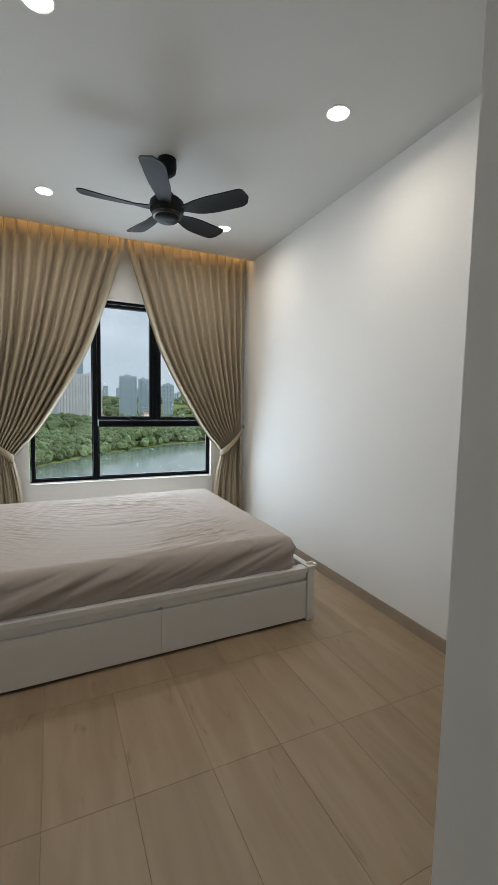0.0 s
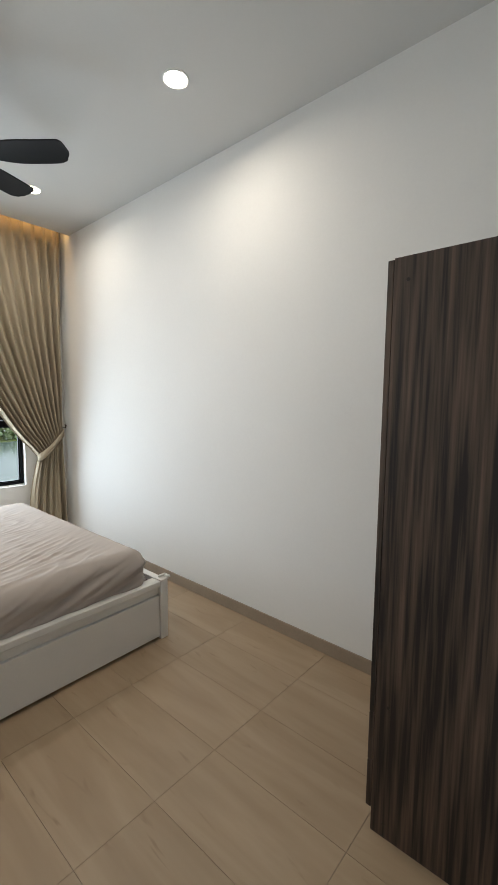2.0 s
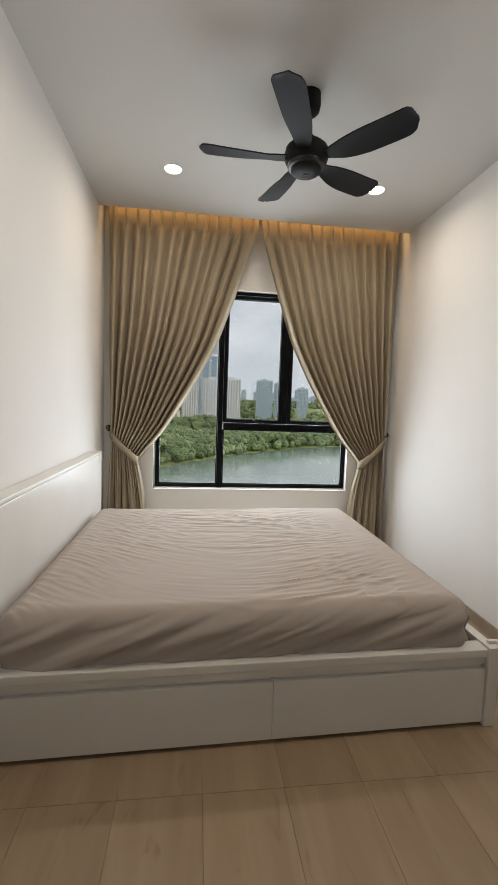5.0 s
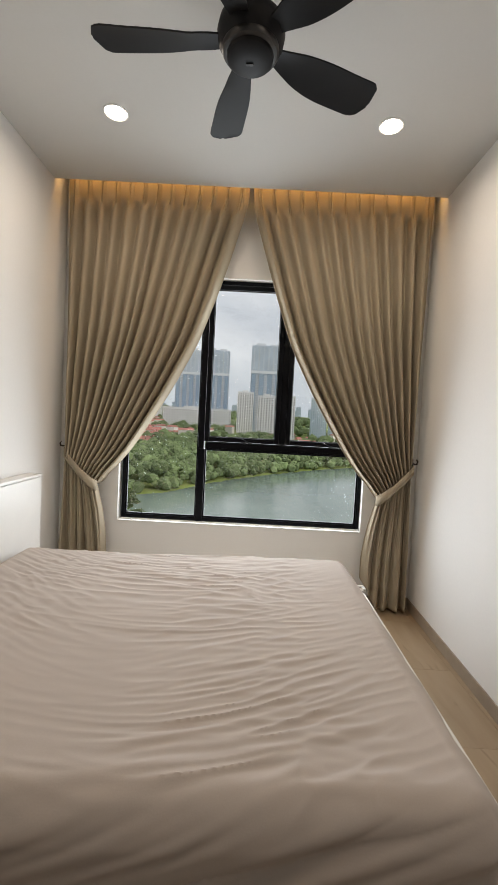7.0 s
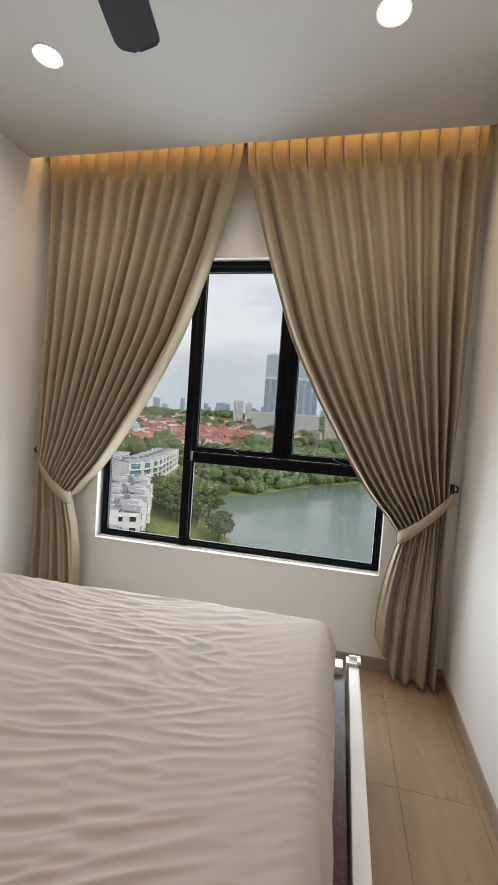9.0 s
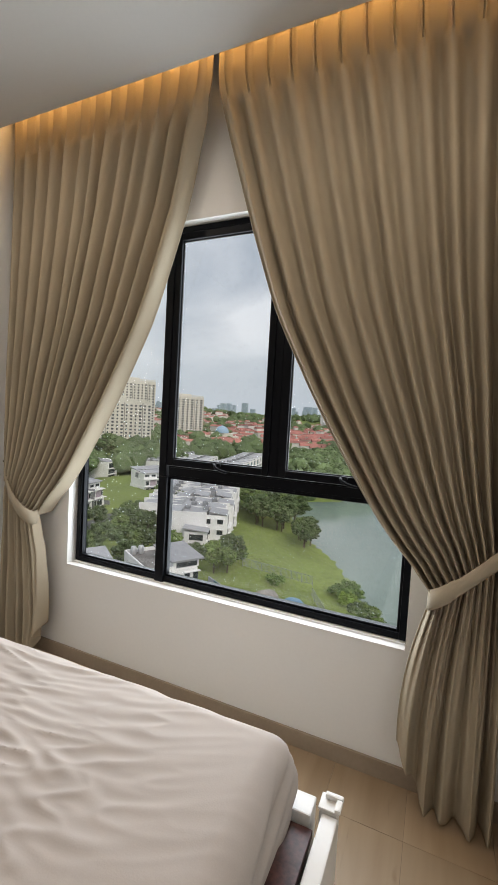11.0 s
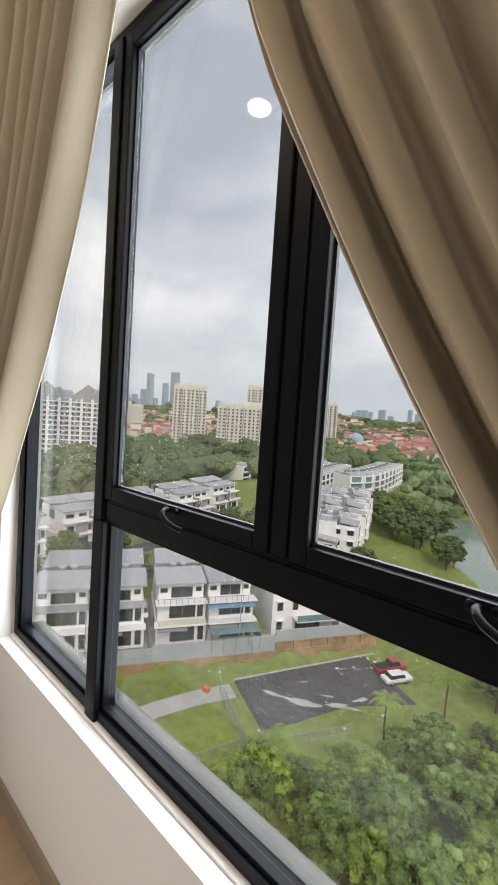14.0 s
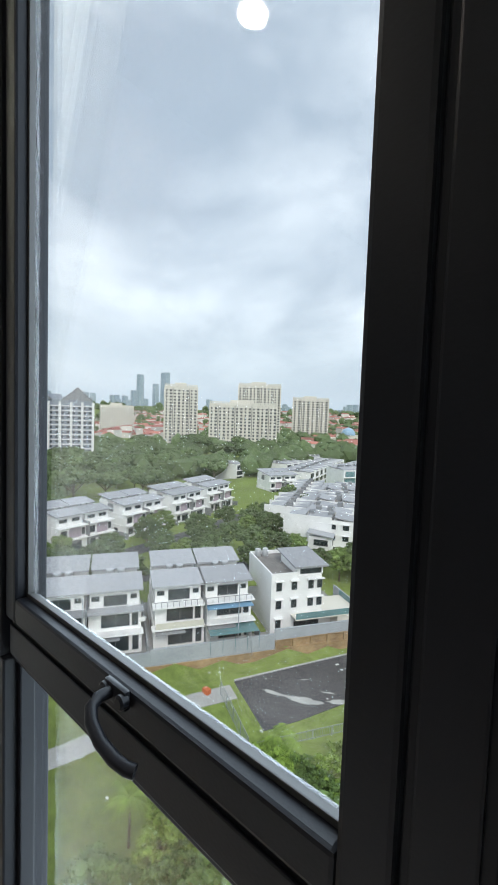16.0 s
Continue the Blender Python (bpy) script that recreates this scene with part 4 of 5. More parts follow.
        part("wall", boxes((m, m + 7.7, 0.3, 13, 0, 3.2), (m + 0.2, m + 7.6, 0.9, 12.6, 3.2, 6.3), (m + 0.3, m + 7.3, 2.0, 6.4, 6.3, 8.9), (m + 0.3, m + 7.3, 9.0, 12.8, 6.3, 9.6)), M_HWHITE, h, "white rendered walls")
        part("ledge", boxes((m - 0.3, m + 7.9, -0.7, 0.9, 3.2, 3.42)), M_HWHITE if style != 2 else M_TEAL, h)
        part("ledge", boxes((m - 0.2, m + 7.9, -0.2, 1.95, 6.3, 6.5)), M_ROOF if (style == 0) else M_HWHITE, h)
        roof_slab(h, m - 0.2, m + 7.9, 1.2, 6.7, 8.95, 9.6)
        roof_slab(h, m + 0.1, m + 7.6, 8.4, 13.6, 9.7, 10.6)
        part("terrace_wall", boxes((m + 0.25, m + 0.45, 6.45, 8.95, 6.5, 8.7), (m + 7.2, m + 7.4, 6.45, 8.95, 6.5, 8.7), (m + 2.2, m + 5.6, 7.4, 7.6, 6.5, 9.2)), M_HGREY, h)
        for tx in (3.0, 4.7):
            part("water_tank", lathe([(0.01, 9.3), (0.55, 9.3), (0.6, 9.5), (0.6, 10.1), (0.5, 10.2), (0.01, 10.25)], 14), M_TANK, h, smooth=True).matrix_basis = Matrix.Translation((m + tx, 7.5, 0.1))
        part("tank_deck", boxes((m + 2.2, m + 5.6, 6.7, 8.3, 9.22, 9.32)), M_DKROOF, h)
        if style == 1:
            part("wall_panel", boxes((m + 3.0, m + 6.2, 0.72, 0.88, 3.5, 6.2)), panel, h, "coloured facade panel")
            win_box(h, m + 0.8, m + 2.4, 0.86, 3.9, 5.6)
            win_box(h, m + 6.5, m + 7.3, 0.86, 3.9, 5.6)
            part("hood", boxes((m + 0.4, m + 2.7, 0.2, 0.86, 5.75, 5.95)), M_HWHITE, h)
            win_box(h, m + 1.0, m + 3.0, 1.96, 7.4, 8.2)
            win_box(h, m + 4.4, m + 6.4, 1.96, 7.4, 8.2)
            win_box(h, m + 3.2, m + 6.0, 0.26, 0.4, 2.6)
            win_box(h, m + 0.8, m + 2.2, 0.26, 0.9, 2.4)
        else:
            win_box(h, m + 2.0, m + 5.9, 0.86, 4.0, 5.9)
            win_box(h, m + 6.3, m + 7.1, 0.86, 4.0, 5.9)
            win_box(h, m + 0.6, m + 1.6, 1.96, 7.6, 8.2)
            win_box(h, m + 6.1, m + 6.9, 1.96, 7.6, 8.2)
            win_box(h, m + 2.2, m + 5.8, 0.26, 0.6, 2.7)
            win_box(h, m + 6.4, m + 7.2, 0.26, 0.6, 2.7)
            if style == 0:
                win_box(h, m + 2.3, m + 5.5, 1.96, 6.75, 8.2)
            else:
                part("balcony_rail", boxes((m - 0.1, m + 7.8, -0.15, -0.1, 7.3, 7.38), *[(m + 0.1 + 0.9 * i, m + 0.16 + 0.9 * i, -0.15, -0.1, 6.5, 7.3) for i in range(9)]), M_HGREY, h)
                win_box(h, m + 2.3, m + 5.5, 1.96, 6.75, 8.3)
    for k in (0, 1):
        m = 7.8 * k
        part("screen_wall", boxes((m + 0.6, m + 2.6, 6.9, 7.05, 6.5, 8.4)), M_HGREY, h, "dark grey roof screen")
        part("screen_wall", boxes((m + 5.2, m + 7.0, 8.2, 8.35, 6.5, 8.8)), M_HGREY, h, "dark grey roof screen")
        part("hedge", boxes((m + 0.4, m + 7.2, -1.55, -0.9, 0.02, 0.5)), M_LEAF2, h, "clipped green hedge")
        part("car_porch", boxes((m + 0.2, m + 4.6, -1.3, 0.28, 2.86, 2.98)), M_HGREY, h, "flat grey porch roof")
    for xs in (-0.05, 15.44):
        part("side_window", boxes((xs, xs + 0.11, 4.0, 5.6, 0.9, 2.2)), M_WGLASS, h)
    part("party_wall", boxes((7.66, 7.84, -0.6, 9.0, 0, 7.2)), M_HGREY, h)
    part("garden_wall", boxes((-0.9, -0.75, -1.6, 14, 0, 1.7), (16.2, 16.35, -1.6, 14, 0, 1.7)), M_HGREY, h)
    return h


def at_row(s, d, z=2.2, turn=0):
    return ROWM @ pose(s, d, z, 0, 0, turn)


ha = semi_house("semi_detached_house", "white three-storey semi-detached house pair with grey sloping roofs", M_MAUVE, 0)
ha.matrix_world = at_row(-15.6, 2.6)
hb = semi_house("semi_detached_house", "white three-storey semi-detached house pair with balcony rails and grey roofs", M_MAUVE, 3)
hb.matrix_world = at_row(1.6, 2.6)
copy_thing(ha, at_row(-33.5, 2.6))
copy_thing(hb, at_row(-51.5, 2.6))
hc = semi_house("semi_detached_house", "white three-storey semi-detached house pair with mauve facade panels", M_MAUVE, 1)
R2 = [(-96, 6), (-97, 26), (-98, 46), (-100, 66), (-103, 86), (-108, 106)]
hc.matrix_world = pose(R2[0][0], R2[0][1], GZ + 2.2, 0, 0, 92)
for i, (x, y) in enumerate(R2[1:]):
    copy_thing(hc, pose(x, y, GZ + 2.2, 0, 0, 93 + 2 * i))

# lean-to roofs, awning and plants that set the nearer pair apart
part("awning", boxes((7.9, 15.2, -1.3, 0.85, 5.95, 6.02)), M_BLUE, hb, "faded blue awning")
part("lean_to", boxes((8.0, 15.6, -3.0, 0.25, 2.75, 2.82), *[(8.0 + 1.9 * i, 8.06 + 1.9 * i, -3.0, -2.94, 0, 2.75) for i in range(5)]), M_TEAL, hb, "green glass lean-to roof")
part("balcony_wall", boxes((0.2, 7.4, -0.6, -0.5, 3.45, 4.3)), M_CREAM2, hb)
for x_, z_ in ((0.5, 1.4), (0.5, 4.4), (7.3, 1.4), (15.2, 4.5)):
    part("air_conditioner", boxes((x_, x_ + 0.8, -0.1 if z_ < 3 else 0.5, 0.24 if z_ < 3 else 0.84, z_, z_ + 0.6), bevel=0.03), M_HWHITE, ha)

# the separate white house with a roof terrace
hw = thing("detached_house", "white three-storey detached house with hooded windows and roof terrace", "house")
hw.matrix_world = at_row(20.2, 3.0)
part("wall", boxes((0, 9.0, 0, 12, 0, 9.3), (4.6, 9.4, 0.4, 7.6, 9.3, 10.7), (9.0, 11.2, 0.3, 11.6, 0, 3.0)), M_HWHITE, hw, "white rendered walls")
part("parapet", boxes((0, 0.25, 0, 12, 9.3, 10.0), (0.25, 4.58, 0, 0.25, 9.3, 10.0), (0.25, 9.0, 11.75, 12, 9.3, 10.0)), M_HWHITE, hw)
part("roof_terrace", boxes((0.27, 4.58, 0.27, 11.7, 9.32, 9.4), (4.58, 9.0, 7.7, 11.7, 9.32, 9.4)), M_DKROOF, hw, "stained concrete roof terrace")
roof_slab(hw, 4.0, 10.1, -0.3, 8.2, 10.72, 11.3)
win_box(hw, 5.2, 9.0, 0.36, 9.6, 10.4)
for x in (0.9, 3.6, 6.6, 8.2):
    for z in (1.0, 4.2, 7.2):
        if z == 1.0 and x > 3:
            continue
        win_box(hw, x, x + 0.85, -0.04, z, z + 1.4)
        part("hood", boxes((x - 0.3, x + 1.15, -0.6, -0.02, z + 1.55, z + 1.68)), M_HWHITE, hw)
part("deck", boxes((3.6, 15.4, -2.2, 0.0, 2.9, 3.05), (9.6, 15.4, 0.0, 5.0, 2.9, 3.05), (11.3, 15.2, -1.8, 4.8, 0.0, 2.89)), M_CREAM, hw, "pale terrace deck")
part("glass_rail", boxes((3.6, 15.4, -2.22, -2.16, 3.1, 4.1), (15.34, 15.4, -2.15, 5.0, 3.1, 4.1)), M_TEAL, hw, "green glass balustrade")
win_box(hw, 4.2, 8.6, -0.04, 0.5, 2.4)
for x in (1.2, 2.6):
    part("water_tank", lathe([(0.01, 0), (0.5, 0), (0.55, 0.2), (0.55, 1.3), (0.4, 1.5), (0.01, 1.55)], 16), M_TANK, hw, "steel water tank", smooth=True).matrix_basis = Matrix.Translation((x, 10.5, 9.45))
win2 = part("side_garden", boxes((-2.6, -0.3, 1, 11, 0.0, 0.25), (-2.6, -0.3, 6, 11, 5.8, 6.0)), M_GRASS, hw, "green planted strip")


def terrace_unit(name, label, glass, depth=14.0, w=7.0, base=0.0):
    h = thing(name, label, "house", group="terraced houses")
    b = base
    part("wall", boxes((0, w - 0.2, 0, depth, 0, b + 9.2), (w - 0.2, w, -0.8, depth, 0, b + 10.0)), M_HWHITE, h, "white rendered walls")
    if base:
        part("arcade", boxes((0.0, w - 0.2, -1.6, -1.4, 2.0, 2.5), (0.0, w - 0.2, -1.6, 0, b - 0.3, b), *[(x, x + 0.4, -1.6, -1.3, 0, b - 0.3) for x in (0.1, 2.3, 4.5)]), M_HWHITE, h)
    win_box(h, 0.6, w - 0.8, -0.04, b + 0.4, b + 2.5)
    win_box(h, 0.6, w - 0.8, -0.04, b + 3.4, b + 5.6, glass)
    win_box(h, 1.0, w - 1.2, -0.04, b + 6.3, b + 8.6, glass)
    part("slab", boxes((0.0, w - 0.25, -1.0, -0.02, b + 2.9, b + 3.1), (0.0, w - 0.25, -1.0, -0.02, b + 5.8, b + 6.0)), M_HWHITE, h)
    roof_slab(h, 0, w - 0.25, 0.2, depth * 0.42, b + 9.25, b + 9.9)
    part("flat_roof", boxes((0.1, w - 0.3, depth * 0.44, depth * 0.6, b + 9.22, b + 9.3)), M_DKROOF, h)
    part("tank_room", boxes((2.0, 4.6, depth * 0.46, depth * 0.58, b + 9.3, b + 10.8)), M_HGREY, h)
    roof_slab(h, 0, w - 0.25, depth * 0.62, depth, b + 9.25, b + 9.9)
    return h


for s_, hgt in ((-8.2, 9.5), (14.2, 9.5)):
    lp = thing("street_lamp", "thin pale grey lamp post behind the retaining wall", "street lamp", group="street lamps")
    lp.matrix_world = at_row(s_, 0.9)
    part("post", lathe([(0.11, 0), (0.09, 1.2), (0.06, hgt)], 10), M_GREYW, lp, smooth=True)
    part("lantern", boxes((-0.12, 0.12, -0.6, 0.05, hgt, hgt + 0.12), bevel=0.02), M_GREYW, lp)


# a row seen from its end beside the grass slope
t1 = terrace_unit("terraced_house", "white three-storey terraced house with grey roof and roof tank room", M_WGLASS, depth=12.0)
for y_ in (1.2, 4.6, 8.4):
    for z_ in (1.0, 4.0, 6.9):
        part("side_window", boxes((-0.06, 0.05, y_, y_ + 1.6, z_, z_ + 1.3)), M_WGLASS, t1)
        part("side_hood", boxes((-0.6, -0.01, y_ - 0.2, y_ + 1.8, z_ + 1.4, z_ + 1.55)), M_HWHITE, t1)
part("side_wing", boxes((-4.2, -0.7, 5.0, 11.0, 0, 5.6)), M_HWHITE, t1)
roof_slab(t1, -4.8, -0.65, 4.6, 11.4, 5.65, 6.4)
part("side_window", boxes((-4.3, -4.18, 6.0, 9.6, 3.4, 4.9), (-3.6, -1.4, 4.9, 5.02, 3.4, 4.9)), M_WGLASS, t1)
for x_ in (0.8, 4.0):
    for z_ in (0.9, 4.0, 6.9):
        part("rear_window", boxes((x_, x_ + 1.8, 11.95, 12.06, z_, z_ + 1.4)), M_WGLASS, t1)
        part("rear_hood", boxes((x_ - 0.2, x_ + 2.0, 12.01, 12.6, z_ + 1.5, z_ + 1.65)), M_HWHITE, t1)
first = (-47.5, 99.0)
dirv = Vector((-0.40, 0.915)).normalized()
ang = math.degrees(math.atan2(dirv.y, dirv.x))
for i in range(9):
    x, y = first[0] + dirv.x * 7.1 * i, first[1] + dirv.y * 7.1 * i
    m = pose(x, y, GZ + 2.0 + min(i, 3) * 0.3, 0, 0, ang)
    if i == 0:
        t1.matrix_world = m
    else:
        copy_thing(t1, m @ pose(0, 1.2 * math.sin(i * 2.1), -0.3 * (i % 3)))
for i in range(8):
    copy_thing(t1, pose(-78 - 3.2 * i, 104 + 6.6 * i, GZ + 1.7, 0, 0, ang + 180))
for i in range(9):
    x, y = -63.5 + dirv.x * 7.1 * i, 91.5 + dirv.y * 7.1 * i
    copy_thing(t1, pose(x, y, GZ + 2.0, 0, 0, ang + 180) @ pose(-7, 0.9 * math.sin(i * 1.7), -0.2 * (i % 3)))
# the row with teal glass above the lake
t2 = terrace_unit("terraced_house", "white terraced house with teal glass fronts above a white arcade", M_TEAL, base=5.0)
pts = [(-88, 168), (-84.5, 175), (-84, 184), (-85, 193), (-87, 202), (-89, 211), (-91, 220), (-93, 229), (-95.5, 238), (-98, 247)]
for i, (x, y) in enumerate(pts):
    nx_, ny_ = pts[min(i + 1, len(pts) - 1)] if i + 1 < len(pts) else (x - 2.5, y + 9)
    a = math.degrees(math.atan2(ny_ - y, nx_ - x))
    m = pose(x, y, GZ + 1.0, 0, 0, a)
    if i == 0:
        t2.matrix_world = m
    else:
        copy_thing(t2, m)
t3 = terrace_unit("terraced_house", "white terraced house with grey roof in a distant row", M_WGLASS)
rows3 = [(-135 - 1.5 * i, 190 + 8.5 * i) for i in range(10)] + [(-150 - 7 * i, 165 + 2.5 * i) for i in range(2)]
for i, (x, y) in enumerate(rows3):
    m = pose(x, y, GZ + 2.5, 0, 0, 100)
    if i == 0:
        t3.matrix_world = m
    else:
        copy_thing(t3, m)

for i in range(9):
    copy_thing(t3, pose(-108 - 2.4 * i, 172 + 8.0 * i, GZ + 2.3, 0, 0, 104))
# pavilion with a hipped roof behind the white house
pav = thing("pavilion", "low house with a dark grey hipped roof among the white houses", "house")
pav.matrix_world = at_row(8.5, 21)
part("wall", boxes((0.6, 10.4, 0.6, 7.4, 0, 3)), M_HWHITE, pav)
bm = bmesh.new()
q = [bm.verts.new(p) for p in ((0, 0, 3), (11, 0, 3), (11, 8, 3), (0, 8, 3), (3.5, 4, 5.2), (7.5, 4, 5.2))]
for f in ((0, 1, 5, 4), (1, 2, 5), (2, 3, 4, 5), (3, 0, 4), (3, 2, 1, 0)):
    bm.faces.new([q[i] for i in f])
part("roof", bm, M_HGREY, pav, "dark grey hipped roof")


# ---- towers ----
def polar(az, r):
    return -r * math.sin(radians(az)), r * math.cos(radians(az))


def tower(name, label, az0, az1, r, top_el, depth, wall_m, storey=3.1, cols=8, fin=True, glass=None, win_w=0.5, win_h=0.5):
    """A slab facing the window between two bearings, its top at the given elevation."""
    mid = (az0 + az1) / 2
    x, y = polar(mid, r)
    w = 2 * r * math.tan(radians(abs(az0 - az1) / 2))
    zg = float(ground_h(x, y)) + GZ - 1
    h = 1.5 + r * math.tan(radians(top_el)) - zg
    b = thing(name, label, "tower block", (x, y, zg))
    b.rotation_euler = (0, 0, radians(mid))
    part("wall", boxes((-w / 2, w / 2, 0, depth, 0, h - 1.5), (-w / 2 - 0.2, w / 2 + 0.2, -0.2, depth + 0.2, h - 1.5, h)), wall_m, b)
    cw, n = w / cols, int((h - 4) / storey)
    if fin:
        groups = max(2, cols // 4)
        part("pilaster", boxes(*[(-w / 2 + w * i / groups - 0.35, -w / 2 + w * i / groups + 0.35, -0.9, -0.01, 0, h - 1.6) for i in range(groups + 1)]), wall_m, b)
        # No real hollow: dark strips on the wall paint the recess shade
        slots = [(-w / 2 + w * (i + 0.5) / groups - 0.45, -w / 2 + w * (i + 0.5) / groups + 0.45, -0.03, 0.3, 0, h - 2.2) for i in range(groups)]
        part("recess", boxes(*slots), M_RECESS_SHADE, b, "dark strip painted as the shade of a service recess")
        part("parapet", boxes(*[(-w / 2 + w * i / (2 * cols) + 0.15, -w / 2 + w * (i + 0.62) / (2 * cols) + 0.15, -0.2, 0.3, h + 0.002, h + 1.3) for i in range(2 * cols)], (-w / 2, w / 2, -0.22, 0.32, h + 1.3, h + 1.7)), wall_m, b, "parapet of short piers under a coping")
    bm, sills = bmesh.new(), bmesh.new()
    for k in range(n):
        z = h - 3.2 - (k + 1) * storey + storey * 0.3
        for c in range(cols):
            cx_ = -w / 2 + cw * (c + 0.5)
            k2 = win_w * (1.0 if c % 2 else 0.72)
            box(bm, cx_ - cw * k2 / 2, cx_ + cw * k2 / 2, -0.12, 0.05, z, z + storey * win_h)
            if fin:
                box(sills, cx_ - cw * k2 / 2 - 0.25, cx_ + cw * k2 / 2 + 0.25, -0.6, -0.01, z - 0.3, z - 0.12)
        for c in range(4):
            box(bm, w / 2 - 0.05, w / 2 + 0.12, depth * (c + 0.3) / 4, depth * (c + 0.7) / 4, z, z + storey * 0.5)
            box(bm, -w / 2 - 0.12, -w / 2 + 0.05, depth * (c + 0.3) / 4, depth * (c + 0.7) / 4, z, z + storey * 0.5)
    tagged(part("window", bm, glass or M_FARWIN, b, "rows of dark windows"), kind="stuff")
    if fin:
        tagged(part("window_ledge", sills, wall_m, b, "ledges under the windows"), kind="stuff")
    else:
        sills.free()
    part("roof_plant", boxes((-w * 0.2, w * 0.15, depth * 0.3, depth * 0.7, h + 0.003, h + 3.5)), wall_m, b)
    return b, w, h


M_GBLUE = mat("blue_grey_render", (0.34, 0.38, 0.44), 0.85, vary=0.08, scale=0.2)
M_DOME = mat("pale_blue_dome", (0.30, 0.46, 0.60), 0.5, vary=0.08, scale=0.3)
M_FARWIN = mat("shaded_window", (0.075, 0.085, 0.095), 0.55, vary=0.3, scale=0.15, spec=0.2)
# Darkened render colour that stands in for shade in recesses and arches
M_RECESS_SHADE = mat("painted_recess_shade", (0.34, 0.33, 0.29), 0.9, vary=0.15, scale=0.2)
cream = "cream high-rise apartment block with a grid of dark windows behind trees"
tower("apartment_block", cream, 52.35, 47.95, 424, 3.8, 16, M_CREAM, cols=8)
tower("apartment_block", cream, 46.3, 37.1, 392, 1.7, 18, M_CREAM, cols=16)
tower("apartment_block", cream, 42.5, 36.75, 490, 4.35, 18, M_CREAM, cols=12)
tower("apartment_block", cream, 35.1, 30.3, 560, 2.7, 22, M_CREAM, cols=8)
ap, w_, h_ = tower("apartment_block", "grey and white apartment block with gabled dark roof ends", 71.6, 61.25, 262, 1.3, 18, M_GBLUE, cols=16, storey=2.75, win_w=0.55)
part("floor_band", boxes(*[(-w_ / 2 - 0.1, w_ / 2 + 0.1, -0.16, -0.02, h_ - 3.6 - 2.75 * k, h_ - 3.0 - 2.75 * k) for k in range(13)]), M_HWHITE, ap, "white floor bands")
part("pier", boxes(*[(-w_ / 2 + w_ * k / 8 - 0.7, -w_ / 2 + w_ * k / 8 + 0.7, -1.1, -0.92, 0, h_ - 1) for k in range(9)]), M_HWHITE, ap, "white piers")
for gx_ in (w_ / 2 - 8.5, -6.5):
    bm = bmesh.new()
    q = [bm.verts.new(p) for p in ((gx_ - 8, -1, h_), (gx_ + 8, -1, h_), (gx_, -1, h_ + 7), (gx_ - 8, 12, h_), (gx_ + 8, 12, h_), (gx_, 12, h_ + 7))]
    for f in ((0, 1, 2), (3, 5, 4), (0, 2, 5, 3), (1, 4, 5, 2), (0, 3, 4, 1)):
        bm.faces.new([q[i] for i in f])
    part("gable_roof", bm, M_ROOF, ap)
    part("gable_frame", tube([(gx_ - 8.3, -1.1, h_), (gx_, -1.1, h_ + 7.3), (gx_ + 8.3, -1.1, h_)], 0.3, 6), M_HGREY, ap)
    part("gable_strut", boxes(*[(gx_ + o - 0.2, gx_ + o + 0.2, -1.25, -1.02, h_ + 0.1, h_ + 6.4 - 0.85 * abs(o)) for o in (-4.0, -1.4, 1.4, 4.0)]), M_HGREY, ap)
# Cladding blue, paled in the colour for distance haze
M_DBLUE = mat("hazed_blue_cladding", (0.25, 0.34, 0.44), 0.5, vary=0.15, scale=0.05)
blue = "tall blue-grey residential tower with pale balcony bands in the distance"
for a0, a1, el in ((10.4, 7.15, 8.9), (6.75, 3.3, 9.05), (0.35, -3.65, 10.0)):
    tw, w_, h_ = tower("residential_tower", blue, a0, a1, 900, el, 30, M_BGLASS, cols=6, storey=3.6, fin=True, win_w=0.35, win_h=0.45, glass=M_BAND)
    part("crown_frame", boxes((-w_ * 0.35, -w_ * 0.05, 4, 24, h_, h_ + 7), (w_ * 0.1, w_ * 0.38, 4, 24, h_, h_ + 6)), M_BAND, tw)
    part("cladding", boxes(*[(w_ * a_, w_ * b_, -1.45, -1.22, h_ * 0.12, h_ * 0.695) for a_, b_ in ((-0.47, -0.33), (-0.22, -0.05), (0.05, 0.22), (0.33, 0.47))], bevel=0.0), M_DBLUE, tw, "blue cladding strips, their colour paled for haze")
    bm = bmesh.new()
    for k in range(int(h_ * 0.57 / 3.6)):
        for a_ in (-0.275, 0.0, 0.275):
            box(bm, w_ * (a_ - 0.05), w_ * (a_ + 0.05), -2.0, -1.2, h_ * 0.12 + 3.6 * k, h_ * 0.12 + 3.6 * k + 1.5)
    tagged(part("balcony", bm, M_BAND, tw, "stacks of pale balconies"), kind="stuff")
    part("setback", boxes((-w_ / 2 - 0.5, w_ / 2 + 0.5, -1.5, -1.21, h_ * 0.70, h_ * 0.73)), M_BAND, tw)
white = "pale high-rise block with small windows in the distance"
for a0, a1, r, el in ((-0.8, -3.3, 760, 3.5), (-3.4, -5.9, 770, 3.6), (2.0, -0.2, 880, 3.9), (14.5, 13.2, 1500, 2.6), (12.9, 12.0, 1500, 2.4)):
    tower("distant_block", white, a0, a1, r, el, 16, M_PALE, cols=7, fin=False)
for a0, a1, r, el in ((-8.0, -10.2, 850, 3.5), (-10.4, -11.7, 900, 3.2), (-13.5, -15, 1000, 2.6)):
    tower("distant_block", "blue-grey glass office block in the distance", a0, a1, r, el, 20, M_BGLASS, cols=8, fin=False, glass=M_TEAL)
